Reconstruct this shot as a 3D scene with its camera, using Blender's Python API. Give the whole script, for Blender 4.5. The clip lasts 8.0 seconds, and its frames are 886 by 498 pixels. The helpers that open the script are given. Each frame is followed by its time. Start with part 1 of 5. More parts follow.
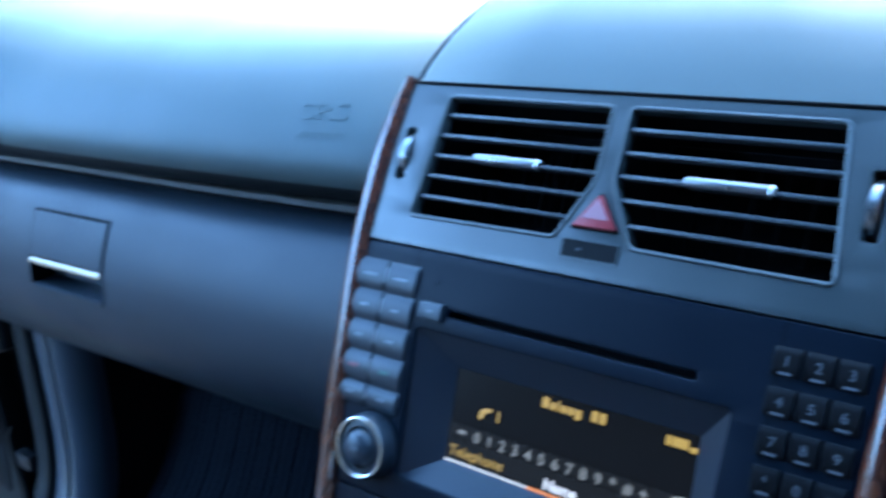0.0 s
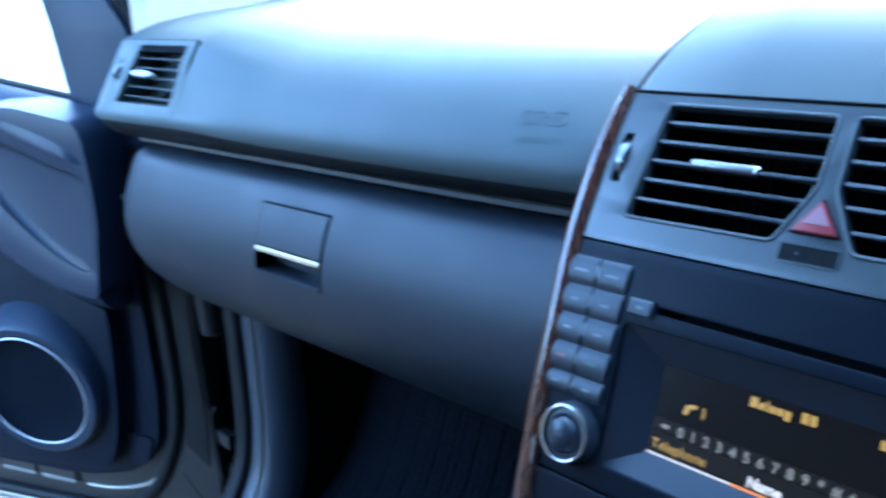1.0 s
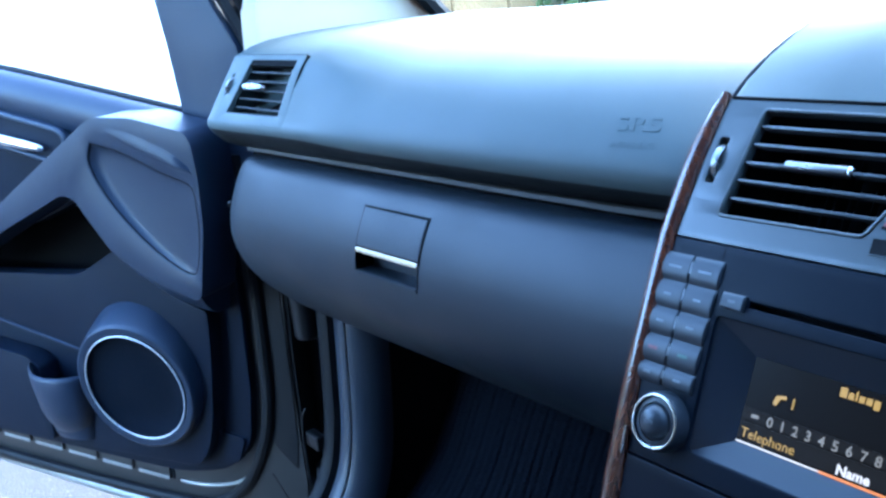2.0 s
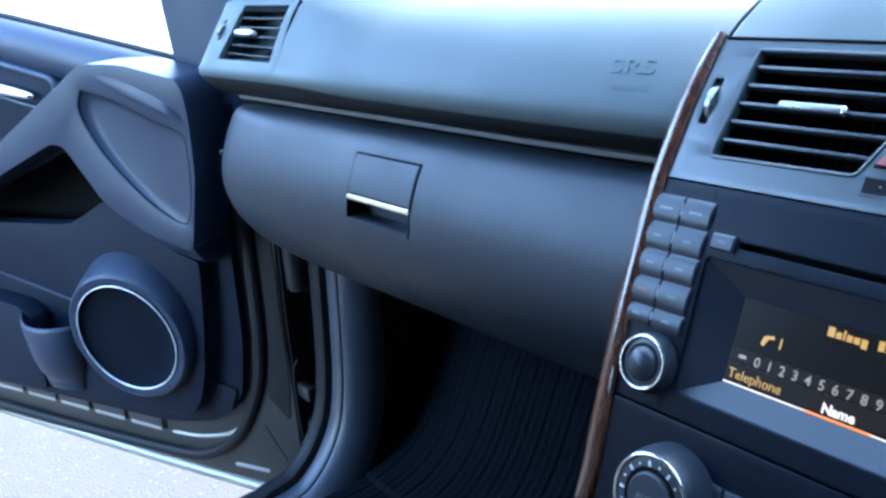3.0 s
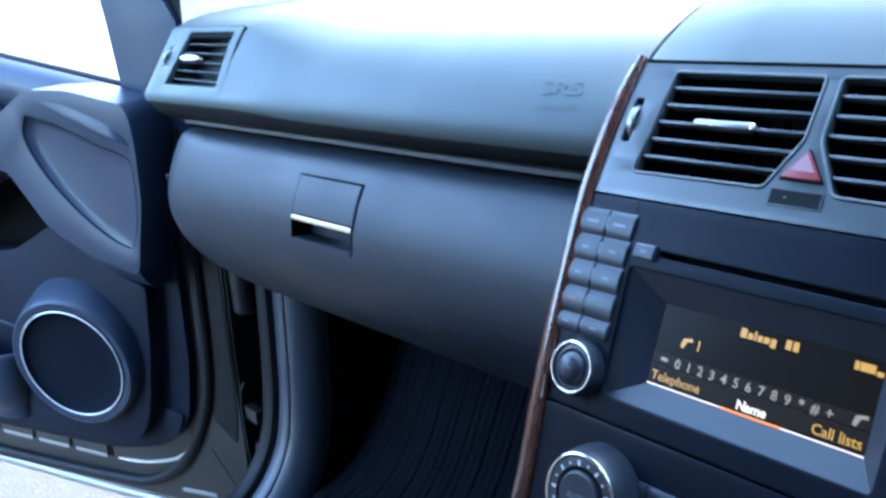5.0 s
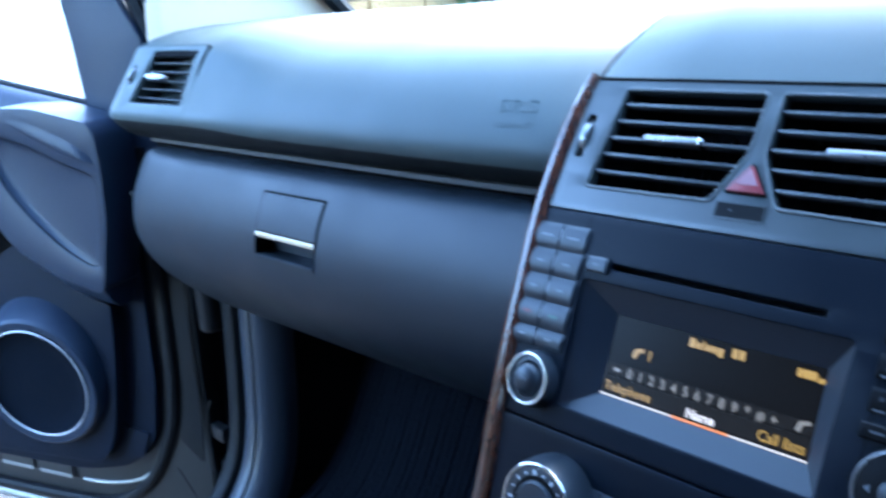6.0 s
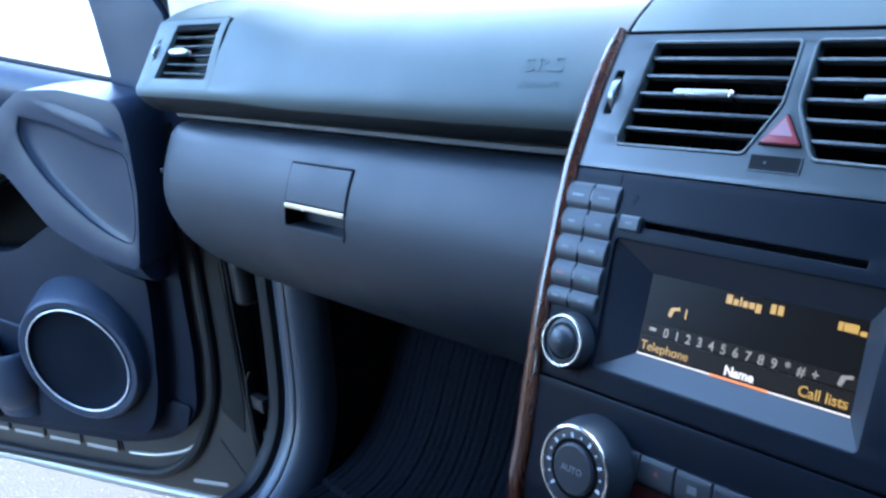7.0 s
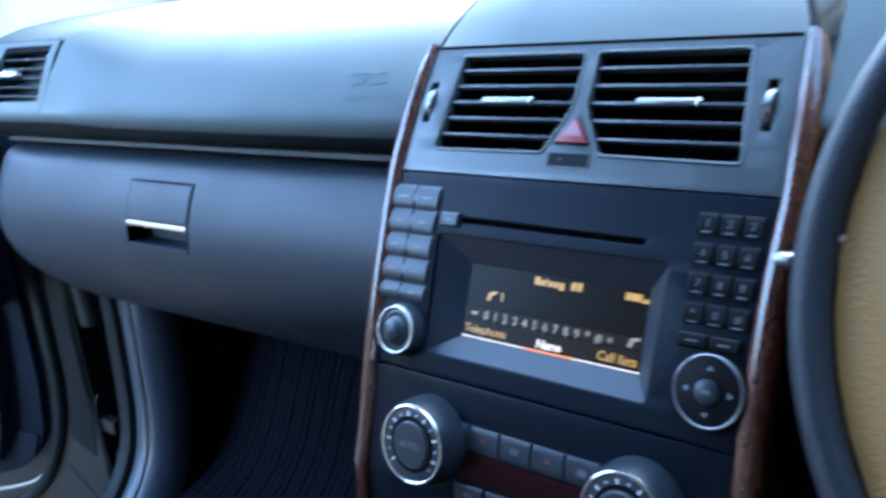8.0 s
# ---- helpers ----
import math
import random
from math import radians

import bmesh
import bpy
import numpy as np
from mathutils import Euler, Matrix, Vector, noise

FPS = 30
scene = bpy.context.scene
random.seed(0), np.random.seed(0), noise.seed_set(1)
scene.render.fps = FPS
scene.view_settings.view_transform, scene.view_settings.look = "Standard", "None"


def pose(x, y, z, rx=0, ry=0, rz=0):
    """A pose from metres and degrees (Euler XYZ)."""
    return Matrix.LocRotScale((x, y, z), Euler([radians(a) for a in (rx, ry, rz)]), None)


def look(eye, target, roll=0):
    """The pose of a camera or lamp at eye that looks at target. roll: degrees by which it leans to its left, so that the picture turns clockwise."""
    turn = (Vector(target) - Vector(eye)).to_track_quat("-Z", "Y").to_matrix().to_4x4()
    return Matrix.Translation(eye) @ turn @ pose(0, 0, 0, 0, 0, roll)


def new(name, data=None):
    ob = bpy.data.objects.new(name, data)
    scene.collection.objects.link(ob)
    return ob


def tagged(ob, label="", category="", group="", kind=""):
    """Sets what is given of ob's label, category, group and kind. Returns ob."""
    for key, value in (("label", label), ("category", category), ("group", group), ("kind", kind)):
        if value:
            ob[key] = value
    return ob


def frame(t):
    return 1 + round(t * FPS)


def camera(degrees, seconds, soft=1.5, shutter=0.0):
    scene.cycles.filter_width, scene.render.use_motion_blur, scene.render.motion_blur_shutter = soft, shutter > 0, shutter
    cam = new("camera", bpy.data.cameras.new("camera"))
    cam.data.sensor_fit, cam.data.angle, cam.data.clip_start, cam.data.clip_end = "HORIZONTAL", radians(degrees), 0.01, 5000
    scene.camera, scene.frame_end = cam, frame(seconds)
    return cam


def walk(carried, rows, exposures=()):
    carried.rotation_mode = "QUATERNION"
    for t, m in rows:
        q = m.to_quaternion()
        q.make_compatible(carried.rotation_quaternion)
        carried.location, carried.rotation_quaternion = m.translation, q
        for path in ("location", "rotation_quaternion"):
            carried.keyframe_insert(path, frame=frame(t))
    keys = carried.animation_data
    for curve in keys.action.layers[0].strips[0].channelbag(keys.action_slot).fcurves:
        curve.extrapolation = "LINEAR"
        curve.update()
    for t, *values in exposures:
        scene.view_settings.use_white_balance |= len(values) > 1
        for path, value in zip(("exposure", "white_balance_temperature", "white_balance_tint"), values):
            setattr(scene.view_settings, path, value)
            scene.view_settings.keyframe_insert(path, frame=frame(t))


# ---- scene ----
cam = camera(51.0, 8.0, soft=2.6, shutter=0.8)
PATH = [
    (0, (0.1908, -0.3112, 1.1111), (-1.0146, 1.1086, 0.3823), -6.32),
    (0.5, (0.1874, -0.3308, 1.1158), (-1.1425, 0.9758, 0.3918), -6.36),
    (1, (0.1932, -0.3522, 1.1076), (-1.2756, 0.8473, 0.4722), -6.43),
    (1.5, (0.2047, -0.3763, 1.1005), (-1.3599, 0.7345, 0.5366), -6.18),
    (2, (0.2115, -0.3857, 1.0988), (-1.3711, 0.7035, 0.5428), -6.23),
    (2.2, (0.2114, -0.3843, 1.0991), (-1.3605, 0.6880, 0.4831), -6.57),
    (3.3, (0.2147, -0.3848, 1.0804), (-1.3470, 0.6939, 0.4499), -5.52),
    (3.5, (0.2158, -0.3835, 1.0799), (-1.3392, 0.7039, 0.4477), -5.69),
    (4, (0.2215, -0.3806, 1.0729), (-1.3102, 0.7392, 0.4404), -5.55),
    (4.5, (0.2318, -0.3869, 1.0771), (-1.2709, 0.7745, 0.4503), -5.48),
    (4.7, (0.2347, -0.3896, 1.0791), (-1.2639, 0.7869, 0.4708), -5.32),
    (5.8, (0.2468, -0.3987, 1.0829), (-1.3100, 0.7488, 0.5732), -5.13),
    (6, (0.2502, -0.3916, 1.0797), (-1.2319, 0.8367, 0.5369), -4.89),
    (6.5, (0.2469, -0.3812, 1.0746), (-1.2157, 0.8505, 0.4884), -5.70),
    (7, (0.2476, -0.3875, 1.0784), (-1.2682, 0.7672, 0.4708), -7.68),
    (7.5, (0.2644, -0.3919, 1.0683), (-1.1555, 0.8752, 0.4530), -6.96),
    (8, (0.2910, -0.4117, 1.0819), (-1.0108, 0.9754, 0.4646), -7.82),
]
walk(cam, [(t, look(eye, target, roll)) for t, eye, target, roll in PATH], exposures=[(0.0, 4.72, 4800, 0), (1.2, 4.75, 5000, 3), (2.2, 4.82, 5150, 4), (3.4, 5.03, 5800, 6), (4.7, 5.06, 5750, 6), (6.0, 4.76, 5250, 5), (7.2, 4.98, 5600, 5.5), (8.0, 4.95, 5600, 5)])

# ---------------------------------------------------------------- light
SUN = Vector((-0.22, 0.72, 0.66)).normalized()
world = bpy.data.worlds.new("sky")
scene.world = world
world.use_nodes = True
wn = world.node_tree.nodes
sky = wn.new("ShaderNodeTexSky")
sky.sky_type = "NISHITA"
sky.sun_disc = False
sky.sun_elevation = math.asin(SUN.z)
sky.dust_density = 1.4
sky.sun_rotation = math.atan2(SUN.x, SUN.y)
wn["Background"].inputs[1].default_value = 0.15
world.node_tree.links.new(sky.outputs[0], wn["Background"].inputs[0])
sun_data = bpy.data.lights.new("sun", "SUN")
sun_data.energy, sun_data.angle, sun_data.color = 0.54, radians(25), (1.0, 0.95, 0.88)
sun = new("sun", sun_data)
sun.matrix_world = look(SUN * 20, (0, 0, 0))


# ---------------------------------------------------------------- materials
def mat(name, color, rough=0.5, metal=0.0, grain=0.0, grain_scale=900.0, stain=0.0, stain_scale=9.0, coat=0.0, spec=0.5,
        emit=None, emit_power=0.0, sheen=0.0, var=0.0):
    m = bpy.data.materials.new(name)
    m.use_nodes = True
    t = m.node_tree
    n, l = t.nodes, t.links
    p = n["Principled BSDF"]
    p.inputs["Roughness"].default_value = rough
    p.inputs["Metallic"].default_value = metal
    p.inputs["Specular IOR Level"].default_value = spec
    p.inputs["Coat Weight"].default_value = coat
    p.inputs["Coat Roughness"].default_value = 0.06
    p.inputs["Sheen Weight"].default_value = sheen
    p.inputs["Base Color"].default_value = (*color, 1)
    co = n.new("ShaderNodeTexCoord")
    if stain or var:
        mix = n.new("ShaderNodeMix")
        mix.data_type = "RGBA"
        mix.inputs[6].default_value = (*[c * (1 - stain) for c in color], 1)
        mix.inputs[7].default_value = (*[min(1, c * (1 + stain)) for c in color], 1)
        noi = n.new("ShaderNodeTexNoise")
        noi.inputs["Scale"].default_value = stain_scale
        noi.inputs["Detail"].default_value = 6
        l.new(co.outputs["Object"], noi.inputs["Vector"])
        fac = noi.outputs["Fac"]
        if var:
            info = n.new("ShaderNodeObjectInfo")
            ma = n.new("ShaderNodeMath")
            ma.operation = "MULTIPLY_ADD"
            l.new(info.outputs["Random"], ma.inputs[0])
            ma.inputs[1].default_value = var
            l.new(fac, ma.inputs[2])
            fac = ma.outputs[0]
        l.new(fac, mix.inputs[0])
        l.new(mix.outputs[2], p.inputs["Base Color"])
        rr = n.new("ShaderNodeMapRange")
        rr.inputs[1].default_value, rr.inputs[2].default_value = 0.3, 0.7
        rr.inputs[3].default_value, rr.inputs[4].default_value = max(0.02, rough - 0.05), min(1, rough + 0.07)
        l.new(noi.outputs["Fac"], rr.inputs[0])
        l.new(rr.outputs[0], p.inputs["Roughness"])
    if grain:
        g = n.new("ShaderNodeTexNoise")
        g.inputs["Scale"].default_value = grain_scale
        g.inputs["Detail"].default_value = 3
        l.new(co.outputs["Object"], g.inputs["Vector"])
        b = n.new("ShaderNodeBump")
        b.inputs["Strength"].default_value = grain
        b.inputs["Distance"].default_value = 1.0 / grain_scale
        l.new(g.outputs["Fac"], b.inputs["Height"])
        l.new(b.outputs[0], p.inputs["Normal"])
    if emit:
        p.inputs["Emission Color"].default_value = (*emit, 1)
        p.inputs["Emission Strength"].default_value = emit_power
    return m


def wood_mat():
    m = mat("burl_walnut", (0.12, 0.04, 0.02), 0.24, coat=0.75)
    t = m.node_tree
    n, l = t.nodes, t.links
    co = n.new("ShaderNodeTexCoord")
    mp = n.new("ShaderNodeMapping")
    mp.inputs["Scale"].default_value = (150, 150, 11)
    l.new(co.outputs["Object"], mp.inputs[0])
    noi = n.new("ShaderNodeTexNoise")
    noi.inputs["Scale"].default_value, noi.inputs["Detail"].default_value, noi.inputs["Distortion"].default_value = 1.0, 8, 2.2
    l.new(mp.outputs[0], noi.inputs["Vector"])
    ramp = n.new("ShaderNodeValToRGB")
    e = ramp.color_ramp.elements
    e[0].position, e[0].color = 0.3, (0.022, 0.006, 0.004, 1)
    e[1].position, e[1].color = 0.72, (0.088, 0.026, 0.010, 1)
    l.new(noi.outputs["Fac"], ramp.inputs[0])
    l.new(ramp.outputs[0], n["Principled BSDF"].inputs["Base Color"])
    return m


def glass_mat(name, tint=(1, 1, 1)):
    m = bpy.data.materials.new(name)
    m.use_nodes = True
    t = m.node_tree
    n, l = t.nodes, t.links
    n.remove(n["Principled BSDF"])
    tr, gl, mx, lw, pw, ad = (n.new(k) for k in ("ShaderNodeBsdfTransparent", "ShaderNodeBsdfGlossy", "ShaderNodeMixShader", "ShaderNodeLayerWeight", "ShaderNodeMath", "ShaderNodeMath"))
    tr.inputs[0].default_value = (*tint, 1)
    gl.inputs["Roughness"].default_value = 0.02
    pw.operation, pw.inputs[1].default_value = "POWER", 5.0
    ad.operation, ad.inputs[1].default_value, ad.inputs[2].default_value = "MULTIPLY_ADD", 0.9, 0.035
    lw.inputs[0].default_value = 0.5
    l.new(lw.outputs["Facing"], pw.inputs[0])
    l.new(pw.outputs[0], ad.inputs[0])
    l.new(ad.outputs[0], mx.inputs[0])
    l.new(tr.outputs[0], mx.inputs[1])
    l.new(gl.outputs[0], mx.inputs[2])
    l.new(mx.outputs[0], n["Material Output"].inputs[0])
    return m


# near-black dash plastic: the shade under the roll is in its colour
M_ROLLSHADE = mat("dash_roll_shade", (0.0098, 0.0108, 0.0110), 0.60, spec=0.12, grain=0.25, grain_scale=1300, stain=0.10, stain_scale=14)
# darker than the dash top to balance how light falls on the glovebox
M_LOWER = mat("darkened_lower_plastic", (0.0172, 0.0216, 0.0285), 0.45, spec=0.30, grain=0.2, grain_scale=1300, stain=0.10, stain_scale=14)
M_HOOD = mat("matte_hood_plastic", (0.057, 0.073, 0.070), 0.54, spec=0.42, grain=0.12, grain_scale=1300, stain=0.06, stain_scale=14)
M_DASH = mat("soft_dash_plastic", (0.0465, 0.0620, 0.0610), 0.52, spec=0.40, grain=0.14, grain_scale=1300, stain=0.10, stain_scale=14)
M_SURR = mat("vent_surround_plastic", (0.0270, 0.0335, 0.0345), 0.35, spec=0.65, grain=0.12, grain_scale=1600, stain=0.08, stain_scale=25)
M_FASC = mat("console_plastic", (0.0037, 0.0058, 0.0102), 0.36, spec=0.08, grain=0.12, grain_scale=1600, stain=0.08, stain_scale=25)
M_BEZEL = mat("display_bezel_plastic", (0.0060, 0.0092, 0.0155), 0.34, spec=0.46, grain=0.08, grain_scale=1600, stain=0.06, stain_scale=25)
M_KEYDARK = mat("dark_key_plastic", (0.0035, 0.0035, 0.004), 0.45, spec=0.10, grain=0.06, grain_scale=1500, stain=0.08, stain_scale=60)
M_KEY = mat("key_plastic", (0.0160, 0.0200, 0.0260), 0.36, spec=0.38, grain=0.06, grain_scale=1500, stain=0.08, stain_scale=60)
M_DOOR = mat("door_plastic", (0.0060, 0.0090, 0.0168), 0.46, spec=0.08, grain=0.3, grain_scale=1100, stain=0.12, stain_scale=11)
M_DOORTOP = mat("door_soft_top", (0.0148, 0.0220, 0.0395), 0.40, spec=0.28, grain=0.25, grain_scale=1200, stain=0.1, stain_scale=12)
M_BLACK = mat("black_and_deep_shade", (0.003, 0.003, 0.0035), 0.8, spec=0.06, stain=0.2, stain_scale=30)
M_SLAT = mat("slat_plastic", (0.042, 0.046, 0.050), 0.36, stain=0.1, stain_scale=60)
M_TAB = mat("silver_paint", (0.20, 0.20, 0.205), 0.30, metal=0.9, stain=0.05, stain_scale=60)
M_CHROME = mat("chrome", (0.68, 0.68, 0.68), 0.16, metal=1.0, stain=0.04, stain_scale=60)
M_STRIP = mat("dull_strip", (0.062, 0.061, 0.058), 0.5, spec=0.4, stain=0.1, stain_scale=30)
M_WOOD = wood_mat()
M_MAT = mat("ribbed_carpet", (0.0044, 0.0053, 0.0078), 0.95, grain=1.0, grain_scale=330, stain=0.55, stain_scale=160, spec=0.03)
M_CARPETSHADE = mat("carpet_and_kick_shade", (0.007, 0.007, 0.0085), 0.97, grain=0.9, grain_scale=500, stain=0.3, stain_scale=25, spec=0.1)
M_SILL = mat("sill_plastic", (0.0185, 0.0245, 0.0365), 0.40, spec=0.50, grain=0.2, grain_scale=1200, stain=0.12, stain_scale=12)
# black of the rubber seals, also used for painted shade beside the hinges
M_SEALSHADE = mat("seal_and_shade_black", (0.0058, 0.0060, 0.0072), 0.55, spec=0.16, grain=0.15, grain_scale=500, stain=0.25, stain_scale=20)
M_PAINT = mat("olive_grey_paint", (0.028, 0.0278, 0.0278), 0.40, metal=0.45, coat=0.35, stain=0.14, stain_scale=9)
M_EDGE = mat("pale_lit_edge_paint", (0.24, 0.235, 0.22), 0.4, metal=0.2, coat=0.3, stain=0.12, stain_scale=14)
# body paint darkened for the shade in the door gap
M_PAINTD = mat("shaded_shut_paint", (0.012, 0.0125, 0.0135), 0.42, metal=0.2, coat=0.2, stain=0.2, stain_scale=12)
M_HINGE = mat("hinge_steel", (0.02, 0.02, 0.022), 0.4, metal=0.7, stain=0.3, stain_scale=40)
M_TRIM_LIGHT = mat("pale_pillar_trim", (0.50, 0.42, 0.33), 0.75, grain=0.3, grain_scale=900, stain=0.05, stain_scale=8)
M_SHELL = mat("headliner", (0.045, 0.045, 0.046), 0.9, grain=0.3, grain_scale=500, stain=0.06)
M_SHELLDARK = mat("dark_trim", (0.016, 0.016, 0.018), 0.8, stain=0.1)
M_RED = mat("red_lens", (0.17, 0.018, 0.022), 0.4, spec=0.3, stain=0.1, stain_scale=80)
M_PINK = mat("pale_mark", (0.24, 0.115, 0.13), 0.4, stain=0.05, stain_scale=90)
M_MARK = mat("key_mark", (0.07, 0.073, 0.08), 0.5, stain=0.05, stain_scale=200)
M_PRINT = mat("pale_print", (0.12, 0.128, 0.14), 0.5, stain=0.05, stain_scale=200)
M_RING = mat("silver_ring", (0.72, 0.72, 0.72), 0.36, metal=0.55, stain=0.05, stain_scale=60)
M_DOT = mat("white_print", (0.60, 0.61, 0.63), 0.5, stain=0.05, stain_scale=200)
M_MARKRED = mat("key_mark_red", (0.17, 0.035, 0.04), 0.5, stain=0.05, stain_scale=200)
M_MARKGREEN = mat("key_mark_green", (0.045, 0.095, 0.07), 0.5, stain=0.05, stain_scale=200)
M_SCREEN = mat("display_panel", (0.003, 0.0028, 0.0027), 0.25, spec=0.06, emit=(0.50, 0.44, 0.42), emit_power=0.00052)
M_BAND = mat("display_band", (0.006, 0.0055, 0.005), 0.3, spec=0.06, emit=(0.6, 0.5, 0.44), emit_power=0.0009)
M_AMBER = mat("display_amber", (0.02, 0.015, 0.005), 0.3, emit=(1.0, 0.56, 0.09), emit_power=0.024)
M_DIGIT = mat("display_grey", (0.02, 0.02, 0.02), 0.3, emit=(0.85, 0.74, 0.62), emit_power=0.014)
M_WHITE = mat("display_white", (0.02, 0.02, 0.02), 0.3, emit=(1.0, 0.88, 0.84), emit_power=0.042)
M_ORANGE = mat("display_orange", (0.02, 0.01, 0.005), 0.3, emit=(1.0, 0.30, 0.08), emit_power=0.042)
M_LCD = mat("red_lcd", (0.014, 0.0022, 0.003), 0.25, spec=0.08, stain=0.1, stain_scale=30)
M_GRILLE = mat("speaker_cloth", (0.0045, 0.0062, 0.0105), 0.85, spec=0.05, grain=0.7, grain_scale=900, stain=0.15, stain_scale=25)
M_LEATHER = mat("wheel_leather", (0.011, 0.0125, 0.0155), 0.45, spec=0.35, grain=0.4, grain_scale=700, stain=0.1, stain_scale=20)
M_TAN = mat("tan_inner_disc", (0.25, 0.125, 0.030), 0.6, grain=0.4, grain_scale=500, stain=0.15, stain_scale=12)
M_ASPHALT = mat("asphalt", (0.033, 0.029, 0.0245), 0.9, grain=0.7, grain_scale=160, stain=1.0, stain_scale=130)
M_CHIP = mat("asphalt_chips", (0.100, 0.090, 0.076), 0.85, stain=0.3, stain_scale=40)
M_STONE = mat("sandstone", (0.30, 0.185, 0.078), 0.9, grain=0.8, grain_scale=40, stain=0.28, stain_scale=7, var=0.35)
M_MORTAR = mat("mortar", (0.17, 0.12, 0.07), 0.95, grain=0.6, grain_scale=80, stain=0.15)
M_LEAF = mat("hedge_leaf", (0.080, 0.105, 0.026), 0.75, spec=0.1, stain=0.5, stain_scale=3)
M_TWIG = mat("hedge_wood", (0.09, 0.07, 0.05), 0.9, stain=0.3)
M_RENDER = mat("white_render", (0.78, 0.76, 0.72), 0.9, grain=0.3, grain_scale=60, stain=0.05)
M_GLASS = glass_mat("window_glass")
M_SCREENGLASS = glass_mat("windscreen_glass", (0.76, 0.82, 0.79))
# dark glass for windows out of view, to dim the cabin
M_TINT = glass_mat("cabin_dimming_glass", (0.12, 0.13, 0.14))


# ---------------------------------------------------------------- mesh tools
def finish(name, bm, material, smooth=35):
    bmesh.ops.recalc_face_normals(bm, faces=bm.faces)
    me = bpy.data.meshes.new(name)
    bm.to_mesh(me)
    bm.free()
    me.materials.append(material)
    if smooth:
        me.shade_smooth()
        me.set_sharp_from_angle(angle=radians(smooth))
    return me


def part(name, bm, material, parent, label="", m=None, smooth=35):
    if m is not None:
        bm.transform(m)
    ob = new(name, finish(name, bm, material, smooth))
    ob.parent = parent
    if label:
        tagged(ob, label=label)
    return ob


def thing(name, label, category, group="", at=(0, 0, 0), kind=""):
    ob = new(name)
    ob.location = at
    ob.empty_display_size = 0.05
    return tagged(ob, label, category, group, kind)


def struct(name, bm, material, label, smooth=35):
    ob = new(name, finish(name, bm, material, smooth))
    return tagged(ob, label, kind="structure")


def box(sx, sy, sz, bevel=0.0, seg=2, c=(0, 0, 0)):
    bm = bmesh.new()
    bmesh.ops.create_cube(bm, size=1, matrix=Matrix.Translation(c) @ Matrix.Diagonal((sx, sy, sz, 1)))
    if bevel:
        bmesh.ops.bevel(bm, geom=bm.edges[:], offset=bevel, segments=seg, affect="EDGES", profile=0.5)
    return bm


def span(x0, x1, y0, y1, z0, z1, bevel=0.0, seg=2):
    return box(x1 - x0, y1 - y0, z1 - z0, bevel, seg, ((x0 + x1) / 2, (y0 + y1) / 2, (z0 + z1) / 2))


def prism(pts, z0, z1, bevel=0.0, seg=2):
    """A polygon in the x-y plane made thick from z0 to z1."""
    bm = bmesh.new()
    a = [bm.verts.new((x, y, z0)) for x, y in pts]
    b = [bm.verts.new((x, y, z1)) for x, y in pts]
    n = len(pts)
    bm.faces.new(a[::-1])
    bm.faces.new(b)
    for i in range(n):
        bm.faces.new((a[i], a[(i + 1) % n], b[(i + 1) % n], b[i]))
    if bevel:
        bmesh.ops.recalc_face_normals(bm, faces=bm.faces)
        top = [e for e in bm.edges if all(abs(v.co.z - z1) < 1e-6 for v in e.verts)]
        bmesh.ops.bevel(bm, geom=top, offset=bevel, segments=seg, affect="EDGES", profile=0.5)
    return bm


def round_poly(pts, r, seg=4):
    """Rounds each corner of a polygon; r may be one radius or one for each corner."""
    out, n = [], len(pts)
    rs = r if isinstance(r, (list, tuple)) else [r] * n
    for i in range(n):
        p, a, b = Vector(pts[i]), Vector(pts[i - 1]), Vector(pts[(i + 1) % n])
        d1, d2 = (a - p), (b - p)
        k = min(rs[i], d1.length * 0.49, d2.length * 0.49)
        q1, q2 = p + d1.normalized() * k, p + d2.normalized() * k
        for j in range(seg + 1):
            u = j / seg
            out.append(tuple(q1 * (1 - u) ** 2 + p * 2 * u * (1 - u) + q2 * u * u))
    return out


def lathe(profile, n=40, closed=False):
    """Turns (radius, height) rows round the z axis."""
    bm = bmesh.new()
    rings = []
    for r, z in profile:
        if r < 1e-6:
            rings.append([bm.verts.new((0, 0, z))])
        else:
            rings.append([bm.verts.new((r * math.cos(2 * math.pi * k / n), r * math.sin(2 * math.pi * k / n), z)) for k in range(n)])
    if closed:
        rings.append(rings[0])
    for a, b in zip(rings, rings[1:]):
        for k in range(n):
            f = [a[k % len(a)], a[(k + 1) % len(a)], b[(k + 1) % len(b)], b[k % len(b)]]
            f = [v for i, v in enumerate(f) if v not in f[:i]]
            if len(f) > 2:
                bm.faces.new(f)
    return bm


def ring(R, r, n=56, k=12, flat=1.0):
    return lathe([(R + r * math.cos(2 * math.pi * i / k), r * flat * math.sin(2 * math.pi * i / k)) for i in range(k)], n, closed=True)


